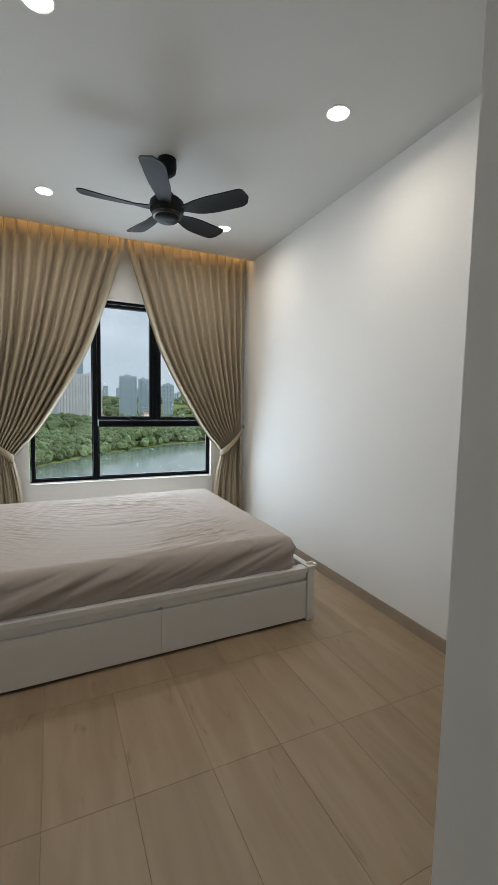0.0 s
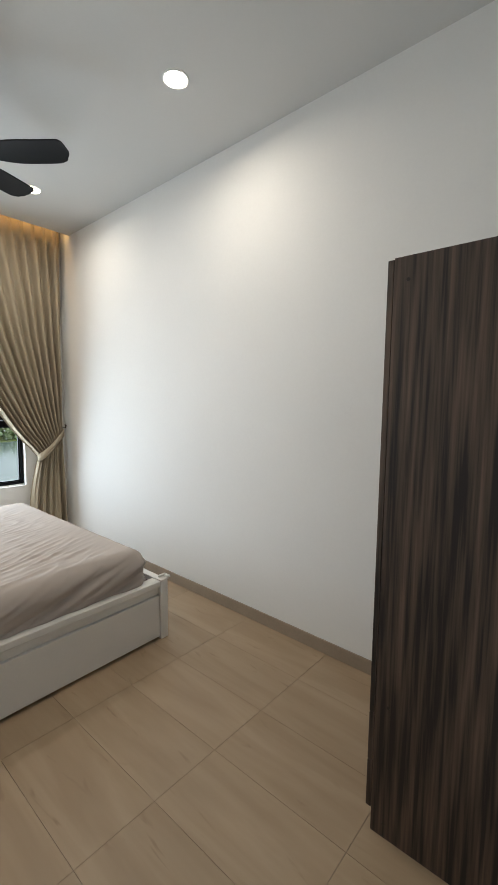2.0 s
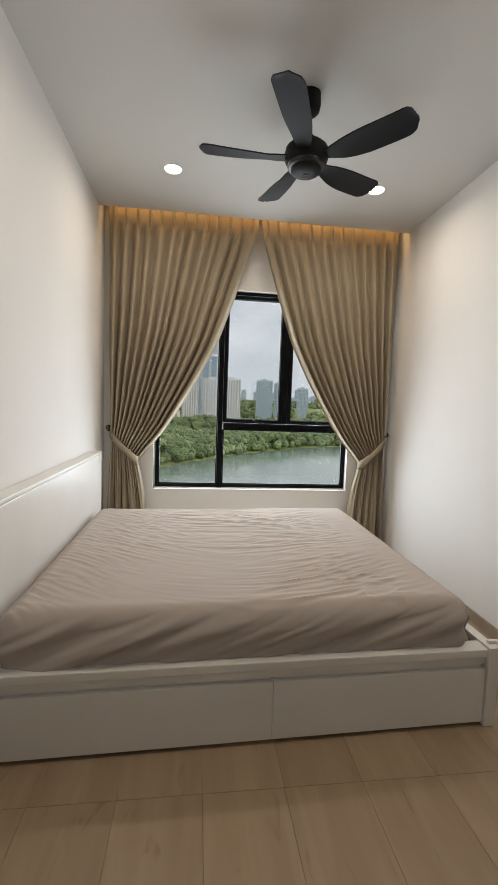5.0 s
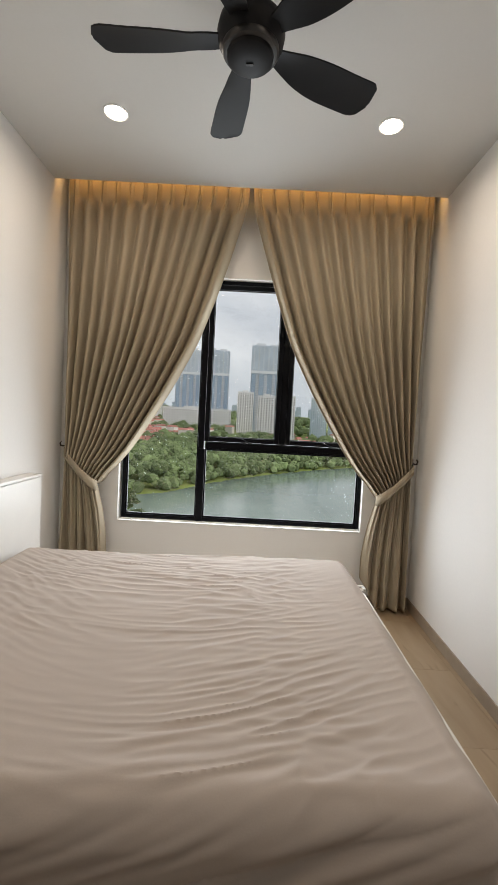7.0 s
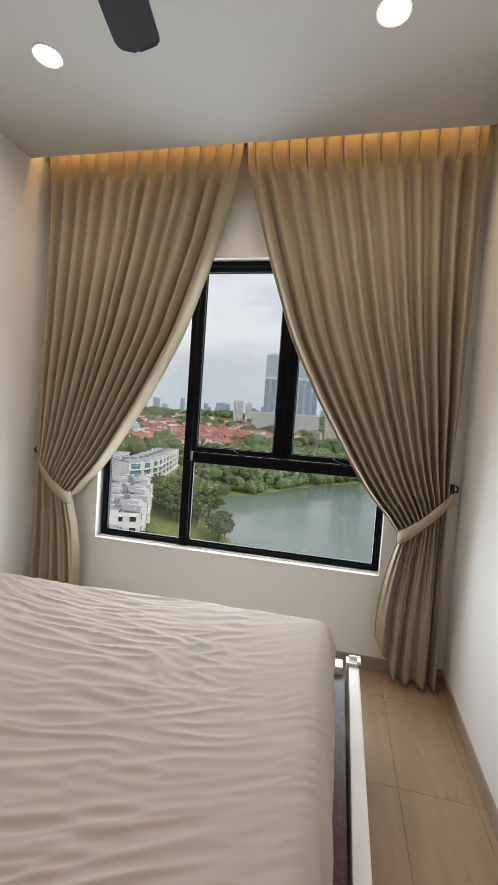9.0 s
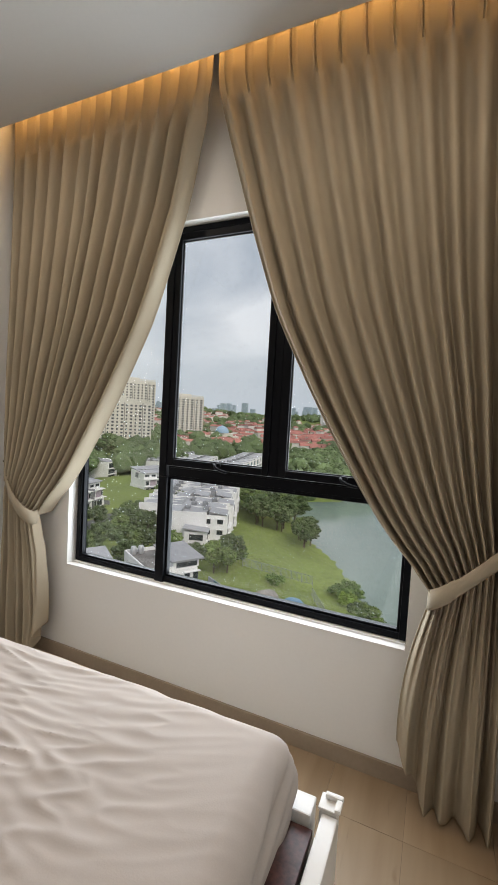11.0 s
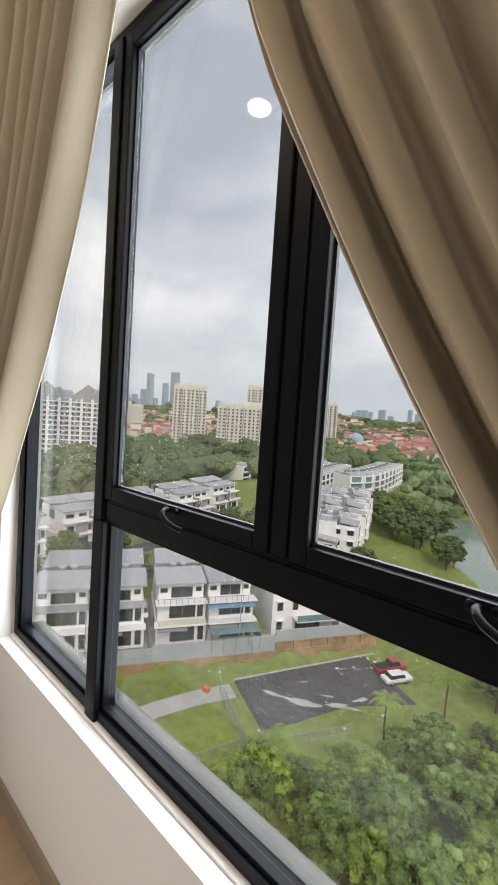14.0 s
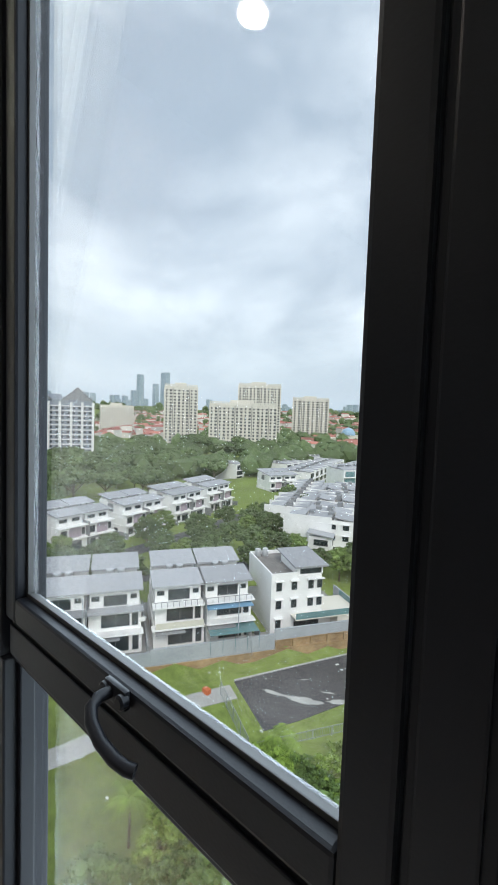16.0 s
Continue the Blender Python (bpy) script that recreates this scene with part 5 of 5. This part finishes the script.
tower("podium", "long low white and grey podium building under the towers", 11.9, 2.8, 860, 1.35, 20, M_PALE, cols=26, fin=False, storey=5)
tower("school_block", "long low building with a red-brown roof", 60.5, 56.3, 620, 0.9, 14, M_CREAM, cols=20, fin=False)

# low hall with a dome among the far houses
hx2, hy2 = polar(27.6, 520)
hall = thing("domed_hall", "low cream hall with a pale blue dome among trees", "hall", (hx2, hy2, GZ + float(ground_h(hx2, hy2))))
hall.rotation_euler = (0, 0, radians(27.6))
part("wall", boxes((-21, 21, 0, 16, -1, 11), (-14, 14, 1, 15, 11, 14.5)), M_CREAM, hall)
# Dark panels on the solid wall paint the shade inside the arches
part("arch_opening", boxes(*[(x, x + 2.6, -0.1, 0.2, 1.5, 7.5) for x in range(-19, 18, 4)]), M_RECESS_SHADE, hall)
part("dome", lathe([(8.6 * math.cos(i / 9 * math.pi / 2), 14.6 + 9.0 * math.sin(i / 9 * math.pi / 2)) for i in range(9)] + [(0.12, 24.2), (0.1, 26.5)], 28), M_DOME, hall, "pale blue dome", smooth=True).location = (0, 8, 0)

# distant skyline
# Distance haze is mixed into this blue-grey base colour
M_SKYL = mat("hazed_skyline", (0.34, 0.42, 0.50), 0.9, vary=0.1, scale=0.01)
rnd = random.Random(5)
bm = bmesh.new()
spec = [(55.6, 0.7, 5.0), (52.4, 1.2, 5.4), (53.6, 0.6, 3.9), (56.4, 0.5, 2.9), (59, 0.6, 2.2)]
for i in range(90):
    spec.append((rnd.uniform(-16, 74), rnd.uniform(0.2, 0.7), rnd.uniform(1.2, 2.4)))
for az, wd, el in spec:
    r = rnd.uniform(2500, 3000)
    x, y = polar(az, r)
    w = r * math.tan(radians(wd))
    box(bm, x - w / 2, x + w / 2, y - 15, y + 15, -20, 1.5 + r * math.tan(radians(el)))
solo("distant_skyline", bm, M_SKYL, "far city skyline with haze put into its blue-grey colour", kind="backdrop")
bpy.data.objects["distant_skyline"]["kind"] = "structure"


# ---- trees ----
ico = bmesh.new()
bmesh.ops.create_icosphere(ico, subdivisions=1, radius=1.0)
ICO_V = np.array([v.co[:] for v in ico.verts])
ICO_F = np.array([[v.index for v in f.verts] for f in ico.faces])
ico.free()


def blobs(centres, radii, rng, squash=0.75, leaves=0, leaf=0.3):
    """Clumps with uneven faces, and loose leaf tufts over them."""
    vs, fs, base = [], [], 0
    for c, r in zip(centres, radii):
        k = ICO_V * (1 + rng.uniform(-0.28, 0.28, (len(ICO_V), 1)))
        k = k * r * np.array([1, 1, squash]) + c
        vs.append(k)
        fs += (ICO_F + base).tolist()
        base += len(k)
    if leaves:
        cen, rad = np.asarray(centres), np.asarray(radii)
        pick = rng.integers(0, len(cen), leaves)
        d = rng.normal(size=(leaves, 3))
        d /= np.linalg.norm(d, axis=1, keepdims=True)
        d[:, 2] = np.abs(d[:, 2]) * 1.0 - 0.15
        p = cen[pick] + d * rad[pick, None] * rng.uniform(0.95, 1.4, (leaves, 1)) * np.array([1, 1, squash])
        a = rng.normal(size=(leaves, 3))
        a /= np.linalg.norm(a, axis=1, keepdims=True)
        b = np.cross(a, d)
        b /= np.linalg.norm(b, axis=1, keepdims=True) + 1e-9
        s = leaf * rng.uniform(0.5, 1.2, (leaves, 1))
        quad = np.stack([p - a * s, p - b * s * 0.55, p + a * s, p + b * s * 0.55], 1).reshape(-1, 3)
        vs.append(quad)
        fs += (np.arange(leaves * 4).reshape(-1, 4) + base).tolist()
    return np.concatenate(vs), fs


def crown_data(name, seed, rx, rz, n, rr, material, leaves, leaf, flat=0.0):
    rng = np.random.default_rng(seed)
    d = rng.normal(size=(n, 3))
    d /= np.linalg.norm(d, axis=1, keepdims=True)
    k = rng.uniform(0.45, 1.0, (n, 1)) ** 0.6
    c = d * k * np.array([rx, rx, rz])
    c[:, 2] = np.where(c[:, 2] < 0, c[:, 2] * (1 - flat), c[:, 2])
    lob = 1 + 0.22 * np.sin(3 * np.arctan2(c[:, 1], c[:, 0]) + seed)
    c[:, :2] *= lob[:, None]
    v, f = blobs(c, rr * rng.uniform(0.6, 1.25, n), rng, leaves=leaves, leaf=leaf)
    me = bpy.data.meshes.new(name)
    me.from_pydata(v.tolist(), [], f)
    me.materials.append(material)
    return me


def trunk_data(h, r, rx):
    bm = bmesh.new()
    parts = [tube([(0, 0, -0.4), (0.1 * r, 0, h * 0.3), (0.2 * r, 0.2 * r, h * 0.55), (0, 0.3, h * 0.9)], r, 7)]
    for i in range(5):
        a = i * 1.257 + 0.4
        parts.append(tube([(0, 0, h * 0.42), (math.cos(a) * rx * 0.3, math.sin(a) * rx * 0.3, h * 0.65), (math.cos(a) * rx * 0.65, math.sin(a) * rx * 0.65, h * 0.86)], r * 0.4, 5))
    out = bpy.data.meshes.new("trunk")
    for p in parts:
        t = bpy.data.meshes.new("t")
        p.to_mesh(t)
        p.free()
        bm.from_mesh(t)
        bpy.data.meshes.remove(t)
    for v in bm.verts:
        k = 1 - 0.55 * max(0, min(1, v.co.z / h))
        if abs(v.co.x) < r * 1.5 and abs(v.co.y) < r * 1.5:
            v.co.x *= k
            v.co.y *= k
    bm.to_mesh(out)
    bm.free()
    out.materials.append(M_BARK)
    return out


KINDS = {
    "round": [(crown_data("crown", 11 + i, 3.3, 2.8, 110, 0.66, m, 3400, 0.24), trunk_data(5.0, 0.22, 3.0), 5.6) for i, m in enumerate((M_LEAF, M_LEAF2, M_LEAF))],
    "broad": [(crown_data("crown", 31 + i, 7.2, 2.4, 120, 1.45, M_LEAF, 1200, 0.5, flat=0.5), trunk_data(8.5, 0.4, 6.5), 8.8) for i in range(2)],
    "bush": [(crown_data("crown", 51 + i, 2.6, 1.5, 90, 0.38, m, 4400, 0.165), trunk_data(1.2, 0.1, 1.0), 1.3) for i, m in enumerate((M_BUSH, M_BUSH2, M_BUSH))],
    "thicket": [(crown_data("crown", 71 + i, 2.9, 2.3, 120, 0.62, m, 4200, 0.23), trunk_data(3.6, 0.18, 2.4), 3.6) for i, m in enumerate((M_BUSH, M_BUSH2, M_BUSH2))],
}
LABELS = {"round": "green leafy tree with a rounded crown", "broad": "wide spreading rain tree with dark green crown", "bush": "dense green shrub on grass", "thicket": "leafy green tree in a dense thicket"}
made = {}
trnd = random.Random(21)


def tree(kind, x, y, size=1.0, z=None):
    i = trnd.randrange(len(KINDS[kind]))
    if z is None:
        z = GZ + float(ground_h(x, y))
    m = pose(x, y, z, 0, 0, trnd.uniform(0, 360)) @ Matrix.Diagonal((size * trnd.uniform(0.9, 1.1), size * trnd.uniform(0.9, 1.1), size, 1))
    c, t, lift = KINDS[kind][i]
    e = thing("tree" if kind != "bush" else "shrub", LABELS[kind], "tree" if kind != "bush" else "shrub", group="trees outside")
    for nm, data, off in (("crown", c, lift), ("trunk", t, 0)):
        o = new(nm, data)
        o.parent = e
        o.location = (0, 0, off)
    e.matrix_world = m


def place(kind, count, x0, x1, y0, y1, s0, s1, ok=None):
    n = 0
    for _ in range(count * 6):
        if n >= count:
            break
        x, y = trnd.uniform(x0, x1), trnd.uniform(y0, y1)
        if ok is None or ok(x, y):
            tree(kind, x, y, trnd.uniform(s0, s1))
            n += 1


def side(x, y, line):
    """Metres to the right of a line that runs away from the building."""
    for (ax, ay), (bx, by) in zip(line, line[1:]):
        if ay <= y <= by:
            return x - (ax + (bx - ax) * (y - ay) / (by - ay))
    return -1


EDGE = [(-28, 8), (-29.5, 22), (-28.5, 28), (-23.5, 35), (-17.5, 45), (-11, 54), (-6, 66), (-6, 70)]
for gy in np.arange(10, 58, 3.5):
    for gx2 in np.arange(-32, 0, 3.6):
        x, y = gx2 + trnd.uniform(-0.9, 0.9), gy + trnd.uniform(-0.9, 0.9)
        k = side(x, y, EDGE)
        if k > 0.8:
            tree("bush" if k < 3 or trnd.random() < 0.45 else "thicket", x, y, trnd.uniform(0.75, 1.2) if k < 4 else trnd.uniform(0.7, 1.0))
for x, y, s in ((-8, 64, 0.8), (-6, 69, 0.9), (-3, 66, 0.8), (-1, 62, 0.9), (-8, 74, 0.7)):
    tree("round", x, y, s)
for x, y, s in ((-27.5, 83.5, 0.7), (-43, 88.5, 1.0), (-40, 90, 1.1), (-13, 90, 1.2), (-12, 86, 0.9)):
    tree("bush", x, y, s)
for x, y, s in ((-43, 84, 0.9), (-41, 88, 0.8), (-46, 80, 0.8), (-39.5, 84, 0.7)):
    tree("round", x, y, s)
# the big trees on the lake side of the slope
place("round", 26, -70, -42, 128, 168, 0.9, 1.35, lambda x, y: 1 < float(lake_dist(np.array(x), np.array(y))) < 17)
place("round", 8, -46, -30, 108, 128, 0.7, 1.0, lambda x, y: 0 < float(lake_dist(np.array(x), np.array(y))) < 5)
# slender palms over the thicket
def palm_crown(seed):
    rng = np.random.default_rng(seed)
    vs, fs = [], []
    for k in range(15):
        a, reach, rise = k * 2.4 + rng.uniform(-0.2, 0.2), rng.uniform(1.7, 2.3), rng.uniform(0.2, 1.3)
        d, side_ = np.array([math.cos(a), math.sin(a), 0]), np.array([-math.sin(a), math.cos(a), 0])
        for i in range(16):
            q = (i + 1) / 16
            p = d * reach * q + np.array([0, 0, rise * math.sin(q * 2.2) - 1.1 * q * q])
            for sg in (-1, 1):
                w = 0.62 * math.sin(math.pi * min(1.0, q * 0.9 + 0.12))
                tip = p + side_ * sg * w + d * 0.22 + np.array([0, 0, -0.22])
                b = len(vs)
                vs += [p, p + d * 0.11, tip]
                fs.append((b, b + 1, b + 2))
    me = bpy.data.meshes.new("palm_crown")
    me.from_pydata([tuple(map(float, v)) for v in vs], [], fs)
    me.materials.append(M_BUSH)
    return me


palm_data, palm_stem = [palm_crown(5), palm_crown(6)], mesh_of("palm_stem", tube([(0, 0, -0.3), (0.1, 0, 2.0), (0.05, 0.1, 4.6)], 0.11, 8), M_BARK)
for i, (x, y, k) in enumerate(((-27.6, 19.6, 1.0), (-25.4, 23.0, 0.9), (-21.5, 33.5, 1.1), (-16.4, 47.5, 1.1), (-12.5, 57.0, 1.2), (-23.4, 28.0, 0.9))):
    e = thing("palm_tree", "slender green palm rising out of the thicket", "palm tree", group="palms outside")
    for nm, data, off in (("palm_crown", palm_data[i % 2], 4.6), ("trunk", palm_stem, 0)):
        o = new(nm, data)
        o.parent, o.location = e, (0, 0, off)
    e.matrix_world = pose(x, y, GZ + float(ground_h(x, y)), 0, 0, 70 * i) @ Matrix.Diagonal((k, k, k, 1))
# street trees
for s in np.arange(-60, 20, 6.5):
    x, y = P0 + UX * s - NX_ * (24 + trnd.uniform(-2, 5))
    tree("round", x, y, trnd.uniform(0.75, 1.15))
for s in np.arange(-60, 30, 11):
    x, y = P0 + UX * s - NX_ * (40 + trnd.uniform(-2, 3))
    tree("round", x, y, trnd.uniform(0.7, 1.0))
for x, y in ((-59, 84), (-56, 86), (-63, 82), (-78, 92), (-81, 97)):
    tree("round", x, y, trnd.uniform(0.7, 0.9))
# the belt of rain trees behind the second row
place("broad", 62, -250, -118, 0, 230, 0.9, 1.25, lambda x, y: x < -120 - 0.25 * max(0, y - 60) and math.hypot(x, y) < 275)
place("broad", 26, -330, -190, 150, 330, 0.9, 1.3, lambda x, y: 250 < math.hypot(x, y) < 400)
# the wooded far shore
place("round", 26, -95, -56, 62, 125, 0.7, 1.1, lambda x, y: x > -92 and not (x > -62 and y > 92))
frng = np.random.default_rng(77)
fx, fy = frng.uniform(-90, 240, 9000), frng.uniform(185, 560, 9000)
fd = lake_dist(fx, fy)
fk = (fd > 1.5) & (fd < 100) & ~((fx < -76) & (fy < 262))
fx, fy, fd = fx[fk][:2600], fy[fk][:2600], fd[fk][:2600]
fh = 2.0 + 8.0 * smooth(fd / 12) * frng.uniform(0.5, 1.1, len(fx))
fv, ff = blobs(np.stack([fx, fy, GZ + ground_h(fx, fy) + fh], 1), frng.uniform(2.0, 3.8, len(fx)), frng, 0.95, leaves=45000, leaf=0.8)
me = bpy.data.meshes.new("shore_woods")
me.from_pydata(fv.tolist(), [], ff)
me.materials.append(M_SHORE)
tagged(new("shore_woods", me), "dense woods along the far lake shore, haze mixed into the green", "woods", kind="stuff")
hx_ = copy_thing(hc, pose(-113, 148, GZ + 2.2, 0, 0, 70))

# far woods and roofs, too many to count
rng = np.random.default_rng(8)
N = 3400
az = np.radians(rng.uniform(-24, 84, N))
rr_ = 230 + 1900 * rng.uniform(0, 1, N) ** 1.5
x, y = -rr_ * np.sin(az), rr_ * np.cos(az)
keep = (lake_dist(x, y) > 12) & ~((x > -140) & (y < 260)) & (noise.noise((0, 0, 0)) * 0 + np.sin(x * 0.013 + 1) * np.cos(y * 0.011) > -0.45)
x, y, rr_ = x[keep], y[keep], rr_[keep]
rad = rng.uniform(3.2, 6.5, len(x)) * (1 + rr_ / 1100)
v, f = blobs(np.stack([x, y, GZ + ground_h(x, y) + rad * 0.9], 1), rad, rng, 0.85)
me = bpy.data.meshes.new("far_woods")
me.from_pydata(v.tolist(), [], f)
me.materials.append(M_LEAF)
tagged(new("far_woods", me), "dense dark green woods between distant houses", "woods", kind="stuff")
wv, wf, rv, rf = [], [], [], []
for (a0, a1, r0, r1, n, fam) in ((12, 22, 420, 760, 110, 0), (24, 34, 430, 900, 130, 0), (12, 60, 620, 1500, 900, 1), (50, 70, 520, 1200, 220, 1), (-20, 12, 560, 900, 40, 1)):
    for _ in range(n):
        az, r = radians(rng.uniform(a0, a1)), rng.uniform(r0, r1)
        x, y = -r * math.sin(az), r * math.cos(az)
        z = GZ + float(ground_h(x, y))
        t = 0.5 if fam == 0 else rng.uniform(0, 3.1)
        w, d, h = rng.uniform(3.5, 7.5) * (1 + r / 2500), rng.uniform(3, 5), rng.uniform(7, 10)
        if fam == 1 and rng.uniform() < 0.25:
            w, h = w * 1.4, h * 1.7
        ct, st = math.cos(t), math.sin(t)
        def put(px, py, pz):
            return (x + px * ct - py * st, y + px * st + py * ct, z + pz)
        b = len(wv)
        wv += [put(sx * w, sy * d, q) for q in (-2, h) for sx, sy in ((-1, -1), (1, -1), (1, 1), (-1, 1))]
        wf += [(b, b + 1, b + 5, b + 4), (b + 1, b + 2, b + 6, b + 5), (b + 2, b + 3, b + 7, b + 6), (b + 3, b, b + 4, b + 7), (b + 4, b + 5, b + 6, b + 7)]
        b = len(rv)
        rv += [put(-w - 0.6, -d - 0.6, h), put(w + 0.6, -d - 0.6, h), put(w + 0.6, d + 0.6, h), put(-w - 0.6, d + 0.6, h), put(-w - 0.6, 0, h + 2.6), put(w + 0.6, 0, h + 2.6)]
        rf += [(b, b + 1, b + 5, b + 4), (b + 2, b + 3, b + 4, b + 5), (b + 3, b, b + 4), (b + 1, b + 2, b + 5)]
for nm, vv, ff, mm, lb in (("far_house_walls", wv, wf, M_FARW, "pale walls of distant terraced houses"), ("far_house_roofs", rv, rf, M_RED, "red-brown tiled roofs of distant houses")):
    me = bpy.data.meshes.new(nm)
    me.from_pydata(vv, [], ff)
    me.materials.append(mm)
    tagged(new(nm, me), lb, "houses", kind="stuff")


# ---- car park things ----
def fence(name, a, b, h=1.9):
    a, b = Vector((*a, 0)), Vector((*b, 0))
    d = b - a
    L = d.length
    f = thing(name, "galvanised mesh fence with thin posts on the grass", "fence", group="fences")
    f.matrix_world = pose(a.x, a.y, GZ + float(ground_h(a.x, a.y)), 0, 0, math.degrees(math.atan2(d.y, d.x)))
    n = max(2, int(L / 2.4))
    for i in range(n + 1):
        part("post", cyl(bmesh.new(), L * i / n, 0, -0.2, h, 0.05, n=8), M_STEEL, f)
    part("rail", boxes((0, L, -0.025, 0.025, h - 0.06, h), (0, L, -0.025, 0.025, 0.15, 0.2)), M_STEEL, f)
    bars = [(x, x + 0.035, -0.012, 0.012, 0.2, h - 0.06) for x in np.arange(0.15, L - 0.1, 0.3)]
    tagged(part("mesh_infill", boxes(*bars), M_STEEL, f, "wire infill"), kind="stuff")


fence("fence", (-36.0, 39.3), (-26.8, 34.4))
fence("fence", (-40.0, 49.0), (-37.0, 46.8))
fence("fence", (-37.0, 87.0), (-19.4, 84.4))
fence("fence", (-30.0, 25.4), (-26.8, 34.2))
fence("fence", (-19.4, 84.4), (-14.6, 76.0))
fence("fence", (-26.7, 34.4), (-20.0, 45.6), 1.2)


def vehicle(name, label, paint, m, pickup=False):
    v = thing(name, label, "car")
    v.matrix_world = m
    L, w = (5.2, 1.85) if pickup else (4.5, 1.76)
    bm = box(bmesh.new(), -L / 2, L / 2, -w / 2, w / 2, 0.35, 0.95, 0.14, 3)
    part("body", bm, paint, v, smooth=True)
    cab = (-0.3, 1.5) if pickup else (-1.6, 1.1)
    bm = box(bmesh.new(), cab[0], cab[1], -w / 2 + 0.1, w / 2 - 0.1, 0.9, 1.45 + 0.2 * pickup, 0.02)
    for q in bm.verts:
        if q.co.z > 1.2:
            q.co.x = (q.co.x - sum(cab) / 2) * 0.72 + sum(cab) / 2
            q.co.y *= 0.86
    part("cabin_glass", bm, M_WGLASS, v)
    z = 1.45 + 0.2 * pickup
    part("roof", boxes((cab[0] + 0.28, cab[1] - 0.28, -w / 2 + 0.2, w / 2 - 0.2, z - 0.02, z + 0.04), bevel=0.02), paint, v)
    if pickup:
        part("load_bed", boxes((-L / 2 + 0.12, -0.4, -w / 2 + 0.12, w / 2 - 0.12, 0.951, 0.97)), M_TYRE, v, "dark load bed")
    for x in (-L * 0.3, L * 0.3):
        for y in (-w / 2 + 0.1, w / 2 - 0.1):
            t = part("wheel", lathe([(0.2, -0.1), (0.33, -0.1), (0.35, 0), (0.33, 0.1), (0.2, 0.1)], 18), M_TYRE, v, "black tyre", smooth=True)
            t.matrix_basis = pose(x, y, 0.35, 90)
            part("rim", cyl(bmesh.new(), 0, 0, -0.105, 0.105, 0.2, n=14), M_TANK, t)


vehicle("pickup_truck", "red pickup truck with dark load bed parked on asphalt", M_REDCAR, pose(-22.3, 62.4, GZ + 0.06, 0, 0, 62), True)
vehicle("parked_car", "white saloon car parked on asphalt", M_WCAR, pose(-20.3, 60.4, GZ + 0.06, 0, 0, 60))
shed = thing("shelter", "curved blue sheet shelter on thin steel posts", "shelter")
shed.matrix_world = pose(-19.8, 74.5, GZ, 0, 0, 40)
bm = bmesh.new()
arc = [(-2.2 + 0.44 * i, 2.3 + 0.75 * math.cos((i - 5) / 5 * math.pi / 2)) for i in range(11)]
for (xa, za), (xb, zb) in zip(arc, arc[1:]):
    q = [bm.verts.new(p) for p in ((xa, -2.8, za), (xb, -2.8, zb), (xb, 2.8, zb), (xa, 2.8, za), (xa, -2.8, za - 0.05), (xb, -2.8, zb - 0.05), (xb, 2.8, zb - 0.05), (xa, 2.8, za - 0.05))]
    for f in ((0, 1, 2, 3), (7, 6, 5, 4), (0, 4, 5, 1), (3, 2, 6, 7)):
        bm.faces.new([q[i] for i in f])
part("canopy", bm, M_BLUE, shed, "faded blue canopy")
for x in (-2, 2):
    for y in (-2.6, 2.6):
        part("post", cyl(bmesh.new(), x, y, -0.2, 2.4, 0.05, n=8), M_STEEL, shed)
solo("kerb", boxes((0, 24.5, -0.12, 0.12, -0.1, 0.18)), M_PATH, "pale concrete kerb along the car park", kind=S).matrix_world = pose(-36.7, 42.8, GZ, 0, 0, 64.5)
bin_ = solo("crate", boxes((-0.5, 0.5, -0.35, 0.35, 0, 0.7), bevel=0.05), mat("orange_plastic", (0.6, 0.16, 0.06), 0.6), "small orange plastic crate on the grass", "crate")
bin_.location = (-37.6, 38.2, GZ)
# scraps of litter on the grass
bm = bmesh.new()
for _ in range(60):
    x, y = trnd.uniform(-42, -14), trnd.uniform(20, 90)
    z, k = GZ + float(ground_h(x, y)), trnd.uniform(0.08, 0.22)
    if float(lake_dist(np.array(x), np.array(y))) > 2 and not (-((x - P0[0]) * NX_[0] + (y - P0[1]) * NX_[1]) > -1):
        box(bm, x - k, x + k, y - k * 0.7, y + k * 0.7, z, z + 0.08)
solo("litter", bm, M_HWHITE, "scraps of pale litter scattered on grass", "litter", kind="stuff")

# ---- floor tiles ----
def tile_mesh(x0, x1, y0, y1):
    bm = box(bmesh.new(), x0, x1, y0, y1, -0.006, 0.0)
    return mesh_of("tile", bm, M_TILE)


gx, gy, gw, gl, gap = 0.617, -3.265, 0.302, 0.602, 0.0014
cache = {}
for i in range(-3, 8):
    for j in range(-5, 6):
        x0, x1 = gx + i * gw + gap / 2, gx + (i + 1) * gw - gap / 2
        y0, y1 = gy + j * gl + gap / 2, gy + (j + 1) * gl - gap / 2
        ax0, ax1, ay0, ay1 = max(x0, 0), min(x1, W), max(y0, -6.0), min(y1, 0)
        if ax1 - ax0 < 0.02 or ay1 - ay0 < 0.02 or (ay1 < BACK and ax0 > 1.092):
            continue
        mx, my = (ax0 + ax1) / 2, (ay0 + ay1) / 2
        key = (round(ax1 - ax0, 4), round(ay1 - ay0, 4))
        if key not in cache:
            cache[key] = tile_mesh(-key[0] / 2, key[0] / 2, -key[1] / 2, key[1] / 2)
        t = new("tile", cache[key])
        t.parent = floor
        t.location = (mx, my, 0)
